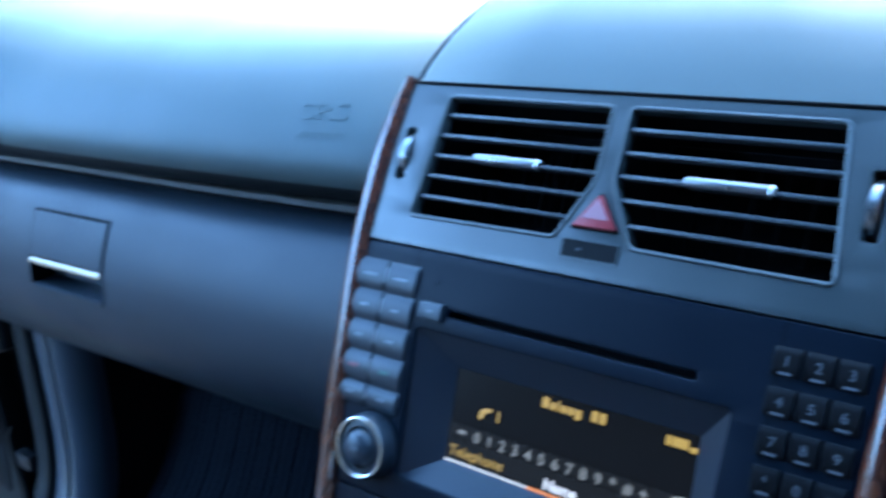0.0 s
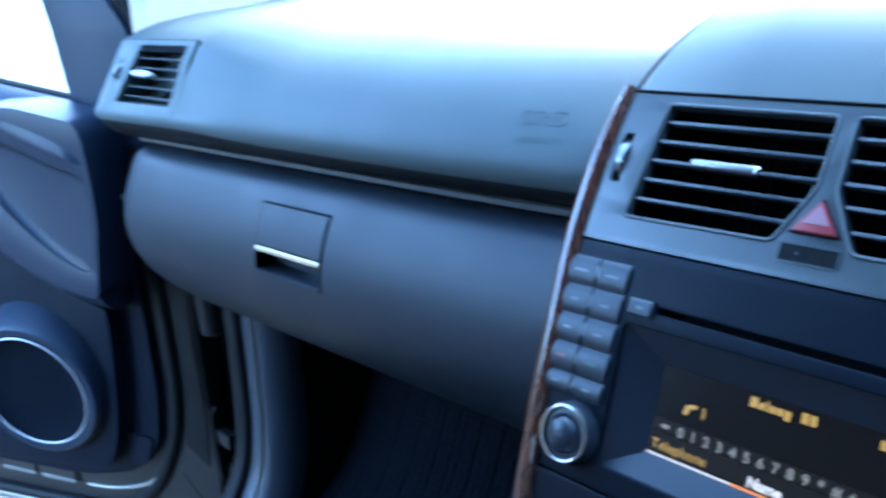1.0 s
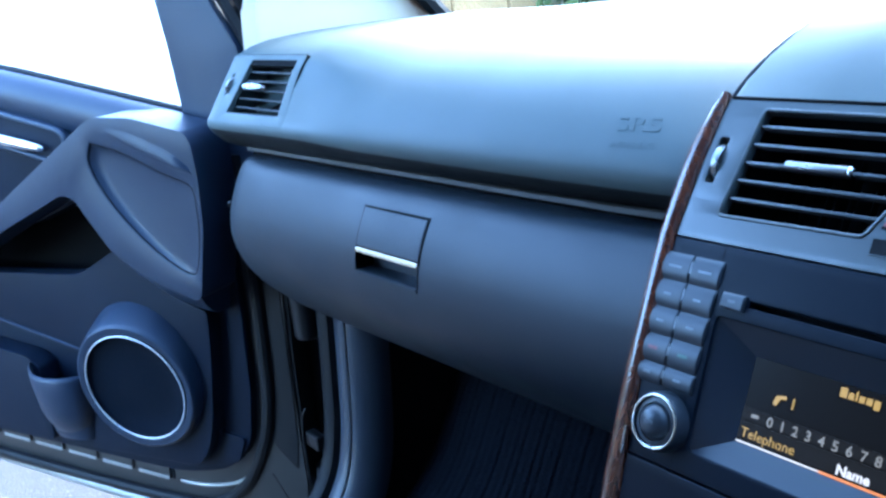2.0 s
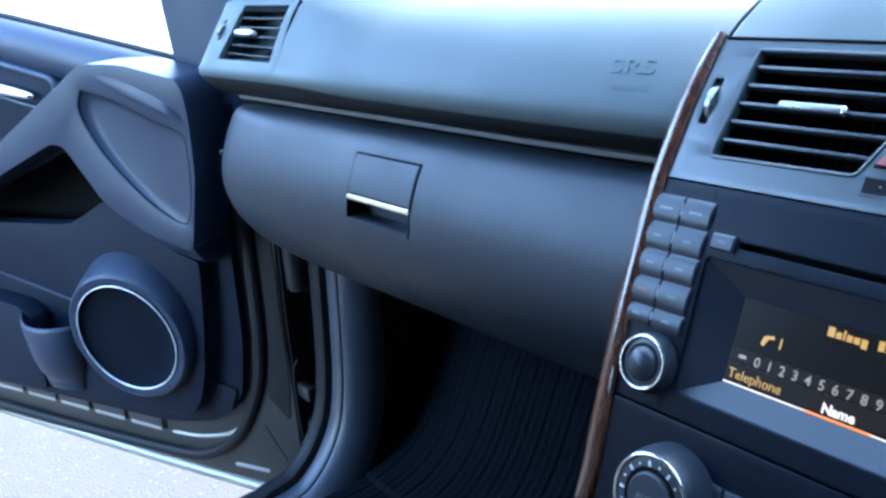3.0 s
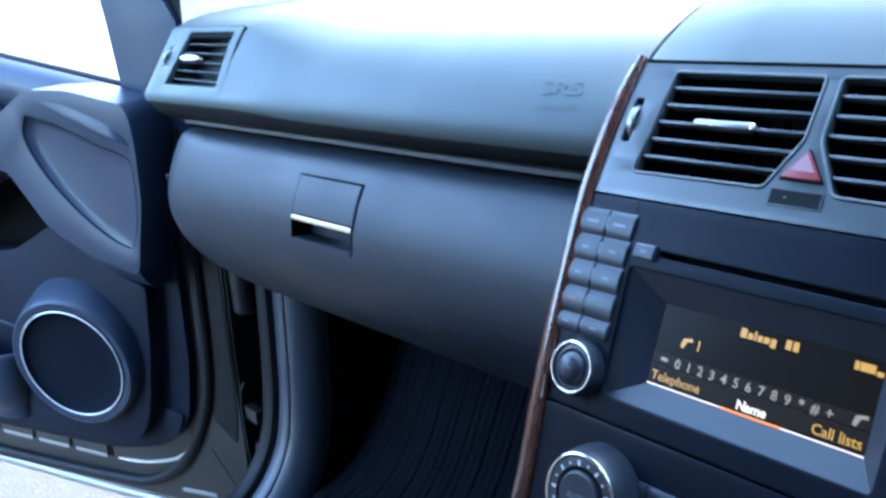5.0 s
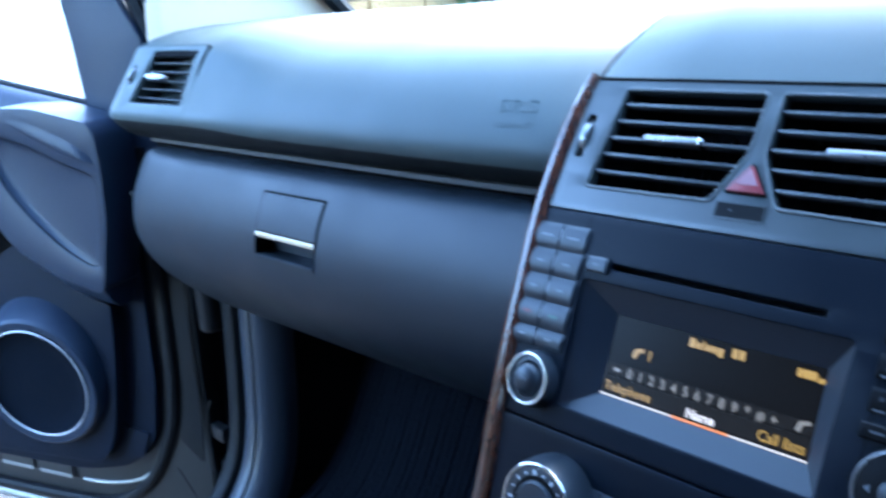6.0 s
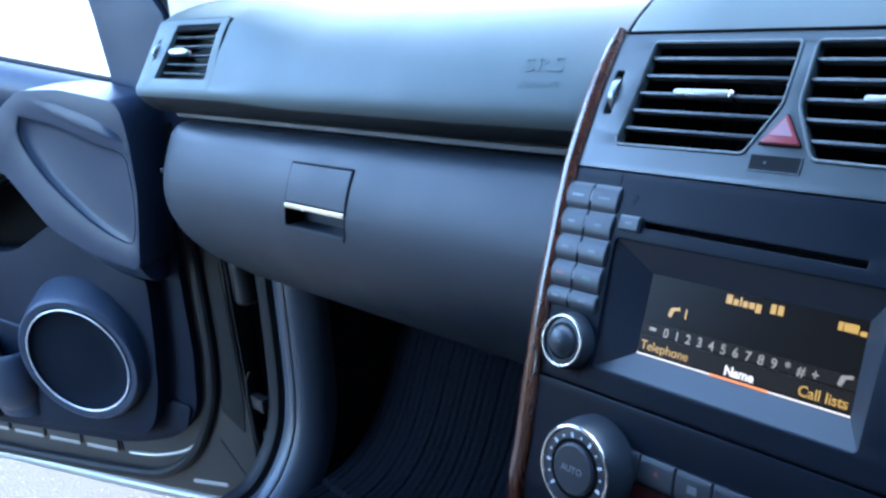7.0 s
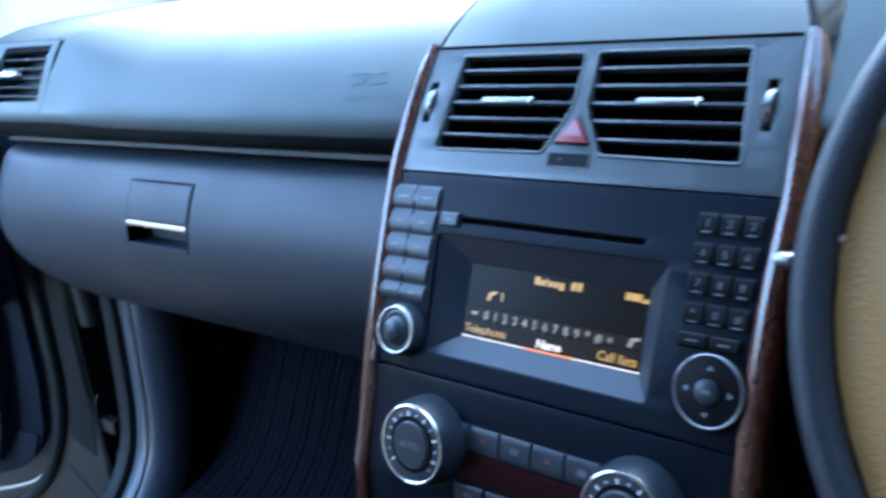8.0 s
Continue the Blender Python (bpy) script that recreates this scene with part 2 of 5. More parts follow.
def tube(path, r, k=10, flat=1.0, up=(0, 0, 1), caps=True):
    bm = bmesh.new()
    pts = [Vector(p) for p in path]
    rows = []
    for i, p in enumerate(pts):
        d = (pts[min(i + 1, len(pts) - 1)] - pts[max(i - 1, 0)]).normalized()
        s = d.cross(Vector(up))
        s = s.normalized() if s.length > 1e-4 else Vector((1, 0, 0))
        w = s.cross(d).normalized()
        rr = r[i] if isinstance(r, (list, tuple)) else r
        rows.append([bm.verts.new(p + s * rr * math.cos(2 * math.pi * j / k) + w * rr * flat * math.sin(2 * math.pi * j / k)) for j in range(k)])
    for a, b in zip(rows, rows[1:]):
        for j in range(k):
            bm.faces.new((a[j], a[(j + 1) % k], b[(j + 1) % k], b[j]))
    if caps:
        bm.faces.new(rows[0][::-1])
        bm.faces.new(rows[-1])
    return bm


def loft(rows, close=True, caps=True):
    bm = bmesh.new()
    vs = [[bm.verts.new(p) for p in r] for r in rows]
    n = len(rows[0])
    for a, b in zip(vs, vs[1:]):
        for j in range(n if close else n - 1):
            bm.faces.new((a[j], a[(j + 1) % n], b[(j + 1) % n], b[j]))
    if caps and close:
        bm.faces.new(vs[0][::-1])
        bm.faces.new(vs[-1])
    return bm


def spline(pts, n):
    """Catmull-Rom through the points, n pieces to a span."""
    out, P = [], [Vector(p) for p in pts]
    P = [P[0] * 2 - P[1]] + P + [P[-1] * 2 - P[-2]]
    for i in range(1, len(P) - 2):
        for j in range(n):
            t = j / n
            out.append(0.5 * ((2 * P[i]) + (P[i + 1] - P[i - 1]) * t + (2 * P[i - 1] - 5 * P[i] + 4 * P[i + 1] - P[i + 2]) * t * t
                              + (3 * P[i] - P[i - 1] - 3 * P[i + 1] + P[i + 2]) * t ** 3))
    out.append(P[-2])
    return [tuple(v) for v in out]


def lerp(table, v):
    if v <= table[0][0]:
        return table[0][1]
    for (a, x), (b, y) in zip(table, table[1:]):
        if v <= b:
            return x + (y - x) * (v - a) / (b - a)
    return table[-1][1]


def plate(outer, holes, where, z_cuts, thick, bevel=0.0008, x_cuts=(), hole_bevel=None):
    """A panel cut from a polygon with holes, bent onto where(x, z, h), with its back at -thick."""
    bm = bmesh.new()
    edges = []
    rim_verts = set()
    for loop in [outer] + holes:
        vs = [bm.verts.new((x, z, 0)) for x, z in loop]
        if loop is outer:
            rim_verts.update(vs)
        edges += [bm.edges.new((vs[i], vs[(i + 1) % len(vs)])) for i in range(len(vs))]
    bmesh.ops.triangle_fill(bm, use_beauty=True, edges=edges)
    for axis, cuts in ((1, z_cuts), (0, x_cuts)):
        for c in cuts:
            no = (0, 1, 0) if axis else (1, 0, 0)
            co = (0, c, 0) if axis else (c, 0, 0)
            bmesh.ops.bisect_plane(bm, geom=bm.verts[:] + bm.edges[:] + bm.faces[:], dist=1e-6, plane_co=co, plane_no=no)
    faces = bm.faces[:]
    back = {v: bm.verts.new(v.co) for v in bm.verts[:]}
    rim = [e for e in bm.edges if len(e.link_faces) == 1]
    for f in faces:
        bm.faces.new([back[v] for v in reversed(f.verts)])
    for e in rim:
        a, b = e.verts
        bm.faces.new((a, b, back[b], back[a]))
    for a, b in back.items():
        x, z = a.co.x, a.co.y
        a.co = where(x, z, 0)
        b.co = where(x, z, -thick)
    bmesh.ops.recalc_face_normals(bm, faces=bm.faces)
    if bevel:
        es = [e for e in bm.edges if len(e.link_faces) == 2 and e.calc_face_angle(0) > 1.0 and e.verts[0] in back and e.verts[1] in back]
        inside = [e for e in es if not (e.verts[0] in rim_verts or e.verts[1] in rim_verts)] if hole_bevel is not None else []
        outside = [e for e in es if e not in inside]
        bmesh.ops.bevel(bm, geom=outside, offset=bevel, segments=3, affect="EDGES", profile=0.5, clamp_overlap=True)
        if inside:
            bmesh.ops.bevel(bm, geom=inside, offset=hole_bevel, segments=2, affect="EDGES", profile=0.5, clamp_overlap=True)
    return bm


def text_bm(words, size, align="CENTER", depth=0.0002, bold=0.0):
    cu = bpy.data.curves.new("words", "FONT")
    cu.body, cu.size, cu.align_x, cu.align_y, cu.extrude, cu.offset, cu.resolution_u = words, size, align, "CENTER", depth, bold, 3
    ob = bpy.data.objects.new("words", cu)
    scene.collection.objects.link(ob)
    bpy.context.view_layer.update()
    me = bpy.data.meshes.new_from_object(ob.evaluated_get(bpy.context.evaluated_depsgraph_get()))
    bm = bmesh.new()
    bm.from_mesh(me)
    bpy.data.objects.remove(ob)
    bpy.data.curves.remove(cu)
    bpy.data.meshes.remove(me)
    return bm


# ---------------------------------------------------------------- outside
bm = bmesh.new()
bmesh.ops.create_grid(bm, x_segments=40, y_segments=40, size=1500)
struct("ground", bm, M_ASPHALT, "sunlit pale grey asphalt beside the open car door")

# loose chips lying on the asphalt beside the car
rnd = np.random.RandomState(12)
N_CHIP = 7000
cc = np.stack([rnd.uniform(-2.9, -0.95, N_CHIP), rnd.uniform(-1.5, 1.0, N_CHIP), np.full(N_CHIP, 0.002)], 1)
size = 0.0015 + 0.0028 * rnd.rand(N_CHIP) ** 2
octa = np.array([(1, 0, 0), (0, 1, 0), (-1, 0, 0), (0, -1, 0), (0, 0, 0.35), (0, 0, -0.35)])
faces = np.array([(0, 1, 4), (1, 2, 4), (2, 3, 4), (3, 0, 4), (1, 0, 5), (2, 1, 5), (3, 2, 5), (0, 3, 5)])
verts = cc[:, None, :] + octa[None] * (size[:, None, None] * rnd.uniform(0.6, 1.3, (N_CHIP, 6, 1)))
me = bpy.data.meshes.new("gravel")
me.from_pydata(verts.reshape(-1, 3).tolist(), [], (faces[None] + 6 * np.arange(N_CHIP)[:, None, None]).reshape(-1, 3).tolist())
me.materials.append(M_CHIP)
tagged(new("gravel", me), "pale loose stone chips on the asphalt", "gravel", kind="stuff")

WALL_X = -5.2
bm = span(WALL_X - 0.35, WALL_X - 0.02, 2.3, 4.6, 0.0, 1.9)
wall = struct("wall_outside", bm, M_MORTAR, "tall boundary wall of sunlit buff sandstone blocks")

# white wall added for the overexposed brightness beyond the door window
struct("wall_glare", span(-6.3, -6.0, -1.6, 2.6, 0.0, 2.3), M_RENDER, "plain white wall standing in for the overexposed view outside")

# unseen wall added to cut the fill light from the back left
struct("wall_light_block", span(-6.3, -6.02, -14.0, -1.6, 0.0, 2.6), M_MORTAR, "unseen plain brown wall that cuts light from behind")


def hedge(name, x0, y0, x1, y1, height, depth, count, label, seed):
    rnd = np.random.RandomState(seed)
    ax = np.array([x1 - x0, y1 - y0, 0.0])
    L = np.linalg.norm(ax)
    ax /= L
    side = np.array([ax[1], -ax[0], 0.0])
    root = thing(name, label, "hedge", at=((x0 + x1) / 2, (y0 + y1) / 2, 0))
    clumps = rnd.rand(170, 3) * np.array([L, depth, height]) + np.array([0, 0, 0.1])
    size = 0.25 + 0.35 * rnd.rand(170)
    k = rnd.randint(0, 170, count)
    d = rnd.normal(size=(count, 3))
    d /= np.linalg.norm(d, axis=1)[:, None]
    p = clumps[k] + d * (size[k] * (0.75 + 0.3 * rnd.rand(count)))[:, None]
    p[:, 2] = np.abs(p[:, 2])
    c = np.array([x0, y0, 0]) + p[:, :1] * ax + (p[:, 1:2] - depth / 2) * side + p[:, 2:] * np.array([0, 0, 1.0])
    a = rnd.normal(size=(count, 3))
    a /= np.linalg.norm(a, axis=1)[:, None]
    b = np.cross(a, rnd.normal(size=(count, 3)))
    b /= np.linalg.norm(b, axis=1)[:, None]
    s = (0.035 + 0.035 * rnd.rand(count))[:, None]
    v = np.stack([c - a * s, c - b * s * 0.45, c + a * s, c + b * s * 0.45], 1).reshape(-1, 3)
    me = bpy.data.meshes.new("foliage")
    me.from_pydata(v.tolist(), [], np.arange(count * 4).reshape(-1, 4).tolist())
    me.materials.append(M_LEAF)
    ob = new("foliage", me)
    ob.parent = root
    ob.matrix_parent_inverse = Matrix.Translation(-root.location)
    tagged(ob, kind="stuff")
    for i in range(6):
        q = np.array([x0, y0, 0]) + ax * L * (i + 0.5) / 6
        bm = tube([(q[0], q[1], 0), (q[0] + 0.1 * rnd.randn(), q[1] + 0.1, height * 0.5), (q[0] + 0.2 * rnd.randn(), q[1], height)], [0.07, 0.05, 0.02], 7)
        st = part("stem", bm, M_TWIG, root)
        st.matrix_parent_inverse = Matrix.Translation(-root.location)


hedge("hedge", -5.6, 4.9, 1.5, 9.5, 2.2, 1.2, 60000, "sunlit green garden hedge beyond the sandstone wall", 4)

# ---------------------------------------------------------------- car body
car = thing("hatchback_car", "dark grey hatchback shell with its passenger doorway open", "car", at=(0, 0.004, 0.3))


def body(name, bm, material, label="", smooth=35):
    ob = part(name, bm, material, car, label, smooth=smooth)
    ob.matrix_parent_inverse = Matrix.Translation((0, 0, -0.3))
    return ob


body("floor_pan", span(-0.78, 0.78, -1.9, 0.62, 0.28, 0.33), M_SHELLDARK)
body("firewall", span(-0.74, 0.74, 0.56, 0.6, 0.33, 1.03), M_SHELLDARK)
# roof out of view, its lining darkened to cut light bounced onto the console
body("roof", loft([[(-0.62, y, 1.5 + c), (0, y, 1.54 + c), (0.62, y, 1.5 + c), (0.62, y, 1.55 + c), (0, y, 1.59 + c), (-0.62, y, 1.55 + c)]
                   for y, c in ((-0.28, 0.005), (-0.6, 0.03), (-1.2, 0.03), (-1.9, -0.04))]), M_SHELL, "unseen roof lining, darkened to cut bounced light")
YZ = Matrix(((0, 0, 1, 0), (1, 0, 0, 0), (0, 1, 0, 0), (0, 0, 0, 1)))
bm = prism([(-1.9, 0.33), (0.6, 0.33), (0.6, 1.02), (0.30, 1.04), (-1.9, 1.08)], 0.72, 0.78)
bm.transform(YZ)
body("driver_side", bm, M_SHELLDARK, "plain dark driver side wall")
body("back_wall", span(-0.74, 0.74, -1.95, -1.9, 0.33, 1.14), M_SHELLDARK)
bm = prism([(-1.9, 0.33), (-0.98, 0.33), (-0.98, 1.04), (-1.9, 1.08)], -0.78, -0.72)
bm.transform(YZ)
body("rear_side", bm, M_SHELLDARK)
for sx in (-1, 1):
    body("centre_pillar", tube([(sx * 0.76, -1.0, 0.35), (sx * 0.75, -0.98, 1.0), (sx * 0.62, -1.02, 1.52)], [0.05, 0.045, 0.04], 10), M_SHELL)
    y1 = -1.0 if sx < 0 else 0.10
    body("dimmed_window", loft([[(sx * 0.745, -1.9, 1.06), (sx * 0.745, y1 + (0.2 if sx > 0 else 0), 1.03), (sx * 0.74, y1 + (0.2 if sx > 0 else 0), 1.03), (sx * 0.74, -1.9, 1.06)],
                                [(sx * 0.625, -1.9, 1.51), (sx * 0.625, y1 - (0.30 if sx > 0 else 0), 1.53), (sx * 0.62, y1 - (0.30 if sx > 0 else 0), 1.53), (sx * 0.62, -1.9, 1.51)]]), M_TINT, "unseen side window darkened to keep light out")
body("dimmed_window", span(-0.70, 0.70, -1.93, -1.92, 1.12, 1.52), M_TINT, "unseen rear window darkened to keep light out")
body("windscreen_pillar", tube([(0.74, 0.42, 1.0), (0.70, 0.18, 1.15), (0.62, -0.2, 1.52), (0.61, -0.40, 1.555)], 0.035, 10), M_TRIM_LIGHT)
# unseen block in place of seat backs, added to cut light in the cabin
body("cabin_light_block", span(-0.60, 0.70, -0.98, -0.90, 0.45, 1.25, 0.04, 3), M_SHELLDARK, "unseen dark block in place of seat backs, cutting light")

# unseen cushion block added to shade the glovebox and footwell
body("cabin_light_block", span(-0.50, 0.70, -0.94, -0.26, 0.47, 0.64, 0.05, 3), M_SHELLDARK, "unseen dark block in place of seat cushions, shading the footwell")

# windscreen
ws = loft([[(x, 0.50 - 0.06 * (x / 0.7) ** 2, 1.045), (x * 0.96, 0.16 - 0.03 * (x / 0.7) ** 2, 1.30), (x * 0.88, -0.19, 1.505), (x * 0.87, -0.27, 1.528)] for x in np.linspace(-0.71, 0.71, 9)], close=False, caps=False)
pane = body("windscreen", ws, M_SCREENGLASS, "clear curved windscreen glass")
pane.visible_shadow = False

# passenger doorway: pillar, trims, seal
bm = prism(round_poly([(0.045, 1.03), (0.32, 1.03), (0.2366, 1.0932), (-0.17, 1.49), (-0.26, 1.49), (-0.02, 1.27), (0.052, 1.12)], 0.01), -0.765, -0.73, 0.006)
bm.transform(YZ)
body("pillar_trim", bm, M_TRIM_LIGHT, "pale grey moulded windscreen pillar trim")
bm = lathe([(0.0, 0.0), (0.017, 0.0), (0.021, 0.001), (0.022, 0.003), (0.0, 0.0035)], 28)
bm.transform(Matrix.Translation((-0.7335, 0.135, 1.10)) @ pose(0, 0, 0, 0, 90, 0))
body("trim_plug", bm, M_TRIM_LIGHT)
body("windscreen_seal", tube([(-0.715, 0.305, 1.04), (-0.715, 0.283, 1.0575), (-0.712, 0.248, 1.0932), (-0.66, -0.15, 1.47), (-0.62, -0.36, 1.54)], 0.011, 8), M_SEALSHADE)
body("doorway_seal", tube(spline([(-0.765, 0.105, 0.98), (-0.765, 0.0735, 1.0587), (-0.765, 0.051, 1.11), (-0.74, -0.04, 1.30), (-0.66, -0.22, 1.49)], 5), 0.011, 10), M_SEALSHADE, "black rubber seal on the door frame")

EDGE = spline([(0.078, 0.99), (0.0755, 0.80), (0.073, 0.742), (0.067, 0.653), (0.060, 0.590), (0.045, 0.540), (0.011, 0.497), (-0.03, 0.482), (-0.15, 0.476), (-0.9, 0.474)], 4)


def along_edge(section, path=EDGE, close=True):
    rows = []
    for i, (y, z) in enumerate(path):
        a, b = path[max(i - 1, 0)], path[min(i + 1, len(path) - 1)]
        ty, tz = b[0] - a[0], b[1] - a[1]
        L = math.hypot(ty, tz)
        ny, nz = -tz / L, ty / L
        rows.append([(x, y + ny * o, z + nz * o) for x, o in section])
    return loft(rows, close)


body("kick_panel", along_edge([(-0.707, 0.012), (-0.702, 0.002), (-0.694, -0.001), (-0.681, 0.0), (-0.6785, 0.002), (-0.70, 0.03)]), M_SILL, "moulded dark plastic doorway edge trim")
body("sill_trim", along_edge([(-0.68, 0.006), (-0.6765, 0.003), (-0.671, 0.005), (-0.663, 0.012), (-0.656, 0.022), (-0.652, 0.034), (-0.651, 0.044), (-0.71, 0.05)]), M_SILL, "smooth dark plastic kick panel and sill trim", 60)
# black strip painting in the shade where the kick panel turns away
body("kick_shade", along_edge([(-0.652, 0.043), (-0.650, 0.10), (-0.648, 0.30), (-0.71, 0.30), (-0.70, 0.05)]), M_CARPETSHADE, "dark footwell side standing in for the kick panel's shade")
body("doorway_weatherstrip", along_edge([(-0.719 + 0.014 * math.cos(a), 0.003 + 0.012 * math.sin(a)) for a in np.linspace(0, 2 * math.pi, 11)[:-1]]), M_SEALSHADE, "soft black rubber weatherstrip round the doorway")
body("hinge_pillar", along_edge([(-0.725, 0.012), (-0.725, 0.004), (-0.736, 0.010), (-0.748, 0.028), (-0.757, 0.055), (-0.760, 0.09), (-0.760, 0.2), (-0.72, 0.2)]), M_PAINTD, "hinge pillar and sill with the door gap's shade in their paint")
for z in (0.735, 0.50):
    bm = lathe([(0.0, -0.03), (0.013, -0.03), (0.016, -0.026), (0.016, 0.026), (0.013, 0.03), (0.0, 0.03)], 18)
    bm.transform(Matrix.Translation((-0.748, 0.062, z)))
    h = body("hinge", bm, M_HINGE, "steel door hinge barrel")
    bm = span(-0.80, -0.735, 0.06, 0.075, z - 0.022, z + 0.022, 0.004)
    b = part("hinge_leaf", bm, M_HINGE, h)
strap = body("check_strap", span(-0.7545, -0.724, 0.040, 0.054, 0.567, 0.586, 0.003), M_HINGE, "steel door check strap with a thin rod")
part("rod", tube([(-0.7485, 0.044, 0.617), (-0.7535, 0.040, 0.606), (-0.7545, 0.038, 0.585), (-0.7550, 0.037, 0.522)], 0.0017, 8), M_HINGE, strap)
# dark panel added so the gap beside the door reads black
body("gap_backing", span(-0.88, -0.755, 0.135, 0.155, 0.34, 1.0, 0.004), M_PAINTD, "dark panel added behind the door gap at the wing")

# floor: carpet and ribbed mat
FLOOR = [(-0.95, 0.470), (0.10, 0.476), (0.145, 0.485), (0.165, 0.505), (0.19, 0.555), (0.235, 0.64), (0.30, 0.74), (0.40, 0.86)]
fl = spline(FLOOR, 4)
rows = [[(-0.70, y, z), (0.70, y, z), (0.70, y + 0.02, z - 0.03), (-0.70, y + 0.02, z - 0.03)] for y, z in fl]
struct("floor", loft(rows), M_CARPETSHADE, "black carpeted footwell floor and toe board")
mat_path = spline([(-0.75, 0.480), (0.00, 0.484), (0.070, 0.491), (0.120, 0.508), (0.165, 0.552), (0.212, 0.636), (0.262, 0.715)], 7)
mat_root = thing("floor_mat", "black ribbed carpet mat lying in the passenger footwell", "floor mat", at=(-0.4, 0, 0.48))


def mat_sheet(x0, x1, lift, thick):
    rows = []
    for i, (y, z) in enumerate(mat_path):
        a, b = mat_path[max(i - 1, 0)], mat_path[min(i + 1, len(mat_path) - 1)]
        ty, tz = b[0] - a[0], b[1] - a[1]
        L = math.hypot(ty, tz)
        n = Vector((0, -tz / L, ty / L))
        p = Vector((0, y, z))
        lo, hi = p + n * lift, p + n * (lift + thick)
        rows.append([(x0, lo.y, lo.z), (x1, lo.y, lo.z), (x1 - 0.002, hi.y, hi.z), (x0 + 0.002, hi.y, hi.z)])
    return loft(rows)


ob = part("backing", mat_sheet(-0.650, -0.16, 0.0, 0.004), M_MAT, mat_root)
ob.matrix_parent_inverse = Matrix.Translation((0.4, 0, -0.48))
N_RIB = 44
for i in range(N_RIB):
    x = -0.646 + i * (0.481 / N_RIB)
    ob = part("rib", mat_sheet(x, x + 0.0076, 0.0042, 0.0014 + 0.0006 * math.sin(i * 2.3)), M_MAT, mat_root)
    ob.matrix_parent_inverse = Matrix.Translation((0.4, 0, -0.48))

# ---------------------------------------------------------------- dashboard
dash = thing("dashboard", "dark blue-grey soft plastic dashboard with closed glovebox", "dashboard", at=(0, 0.202, 0.7))
DI = Matrix.Translation((0, -0.2, -0.7))


def dpart(name, bm, material, label="", parent=None, smooth=35, m=None):
    ob = part(name, bm, material, parent or dash, label, m, smooth)
    if parent is None:
        ob.matrix_parent_inverse = DI
    return ob


G_UP = [(-0.74, 0.0), (-0.560, 0.0), (-0.51, 0.007), (-0.45, 0.013), (-0.35, 0.023), (-0.25, 0.034), (-0.19, 0.044), (-0.165, 0.050), (-0.145, 0.058), (-0.13, 0.068), (-0.1, 0.095)]
G_LIP = [(-0.74, 0.001), (-0.725, 0.002), (-0.548, 0.013), (-0.454, 0.020), (-0.374, 0.026), (-0.305, 0.032), (-0.246, 0.038), (-0.193, 0.044), (-0.147, 0.050), (-0.130, 0.053), (-0.121, 0.080), (-0.08, 0.12)]
UP = [(0.018, 0.9488), (0.0005, 0.9496), (-0.0120, 0.9560), (-0.0205, 0.9650), (-0.0258, 0.9735), (-0.0262, 0.9805), (-0.0240, 0.9845), (-0.0215, 0.9875), (-0.0200, 0.9895),
      (-0.0005, 1.0165), (0.0158, 1.0385), (0.0172, 1.0400), (0.025, 1.0460), (0.038, 1.0515), (0.06, 1.0560), (0.10, 1.0590), (0.2, 1.0605), (0.32, 1.058), (0.46, 1.045), (0.46, 0.95), (0.06, 0.95)]


UP2 = [(0.018, 0.9488), (0.0005, 0.9496), (-0.0110, 0.9550), (-0.0180, 0.9620), (-0.0225, 0.9690), (-0.0245, 0.9755), (-0.0232, 0.9825), (-0.0192, 0.9895), (-0.0130, 0.9975),
       (-0.0035, 1.0077), (0.0095, 1.0187), (0.0260, 1.0295), (0.0460, 1.0388), (0.0700, 1.0463), (0.1010, 1.0522), (0.1425, 1.0573), (0.1950, 1.0604), (0.32, 1.0600), (0.46, 1.045), (0.46, 0.95), (0.06, 0.95)]


def tilt(x):
    """How far the joint under the dashboard roll drops towards the console."""
    return (-0.014 if x > -0.42 else -0.008) * (x + 0.42)


def up_section(x, pocket=False, inset=0.0):
    g = lerp(G_UP, x)
    f = max(0.0, min(1.0, (x + 0.562) / 0.12))
    f = f * f * (3 - 2 * f)
    out = []
    for i in range(len(UP)):
        y = UP[i][0] * (1 - f) + UP2[i][0] * f
        z = UP[i][1] * (1 - f) + UP2[i][1] * f
        q = max(0.0, min(1.0, (0.30 - y) / 0.30))
        u = max(0.0, min(1.0, (z - 0.985) / 0.042))
        k = (g * u + lerp(G_LIP, x) * (1 - u)) * q * q * (3 - 2 * q)
        if pocket and 8 <= i <= 10:
            k += 0.035
        w = max(0.0, min(1.0, (x + 0.46) / 0.32)) * max(0.0, min(1.0, (z - 1.032) / 0.022))
        z -= 0.009 * w * w * (3 - 2 * w)
        z -= 0.0045 * max(0.0, min(1.0, (x + 0.60) / 0.45)) * max(0.0, min(1.0, (1.03 - z) / 0.045)) * max(0.0, min(1.0, (z - 0.953) / 0.015))
        z += tilt(x) * max(0.0, min(1.0, (0.985 - z) / 0.030))
        cy, cz = 0.16, 1.0
        out.append((x, y + k + (cy - y) * inset, z + (cz - z) * inset))
    return out


rows = [up_section(-0.741, inset=0.16), up_section(-0.737, inset=0.06), up_section(-0.730, inset=0.015), up_section(-0.720), up_section(-0.695), up_section(-0.6945, True), up_section(-0.5745, True), up_section(-0.574)]
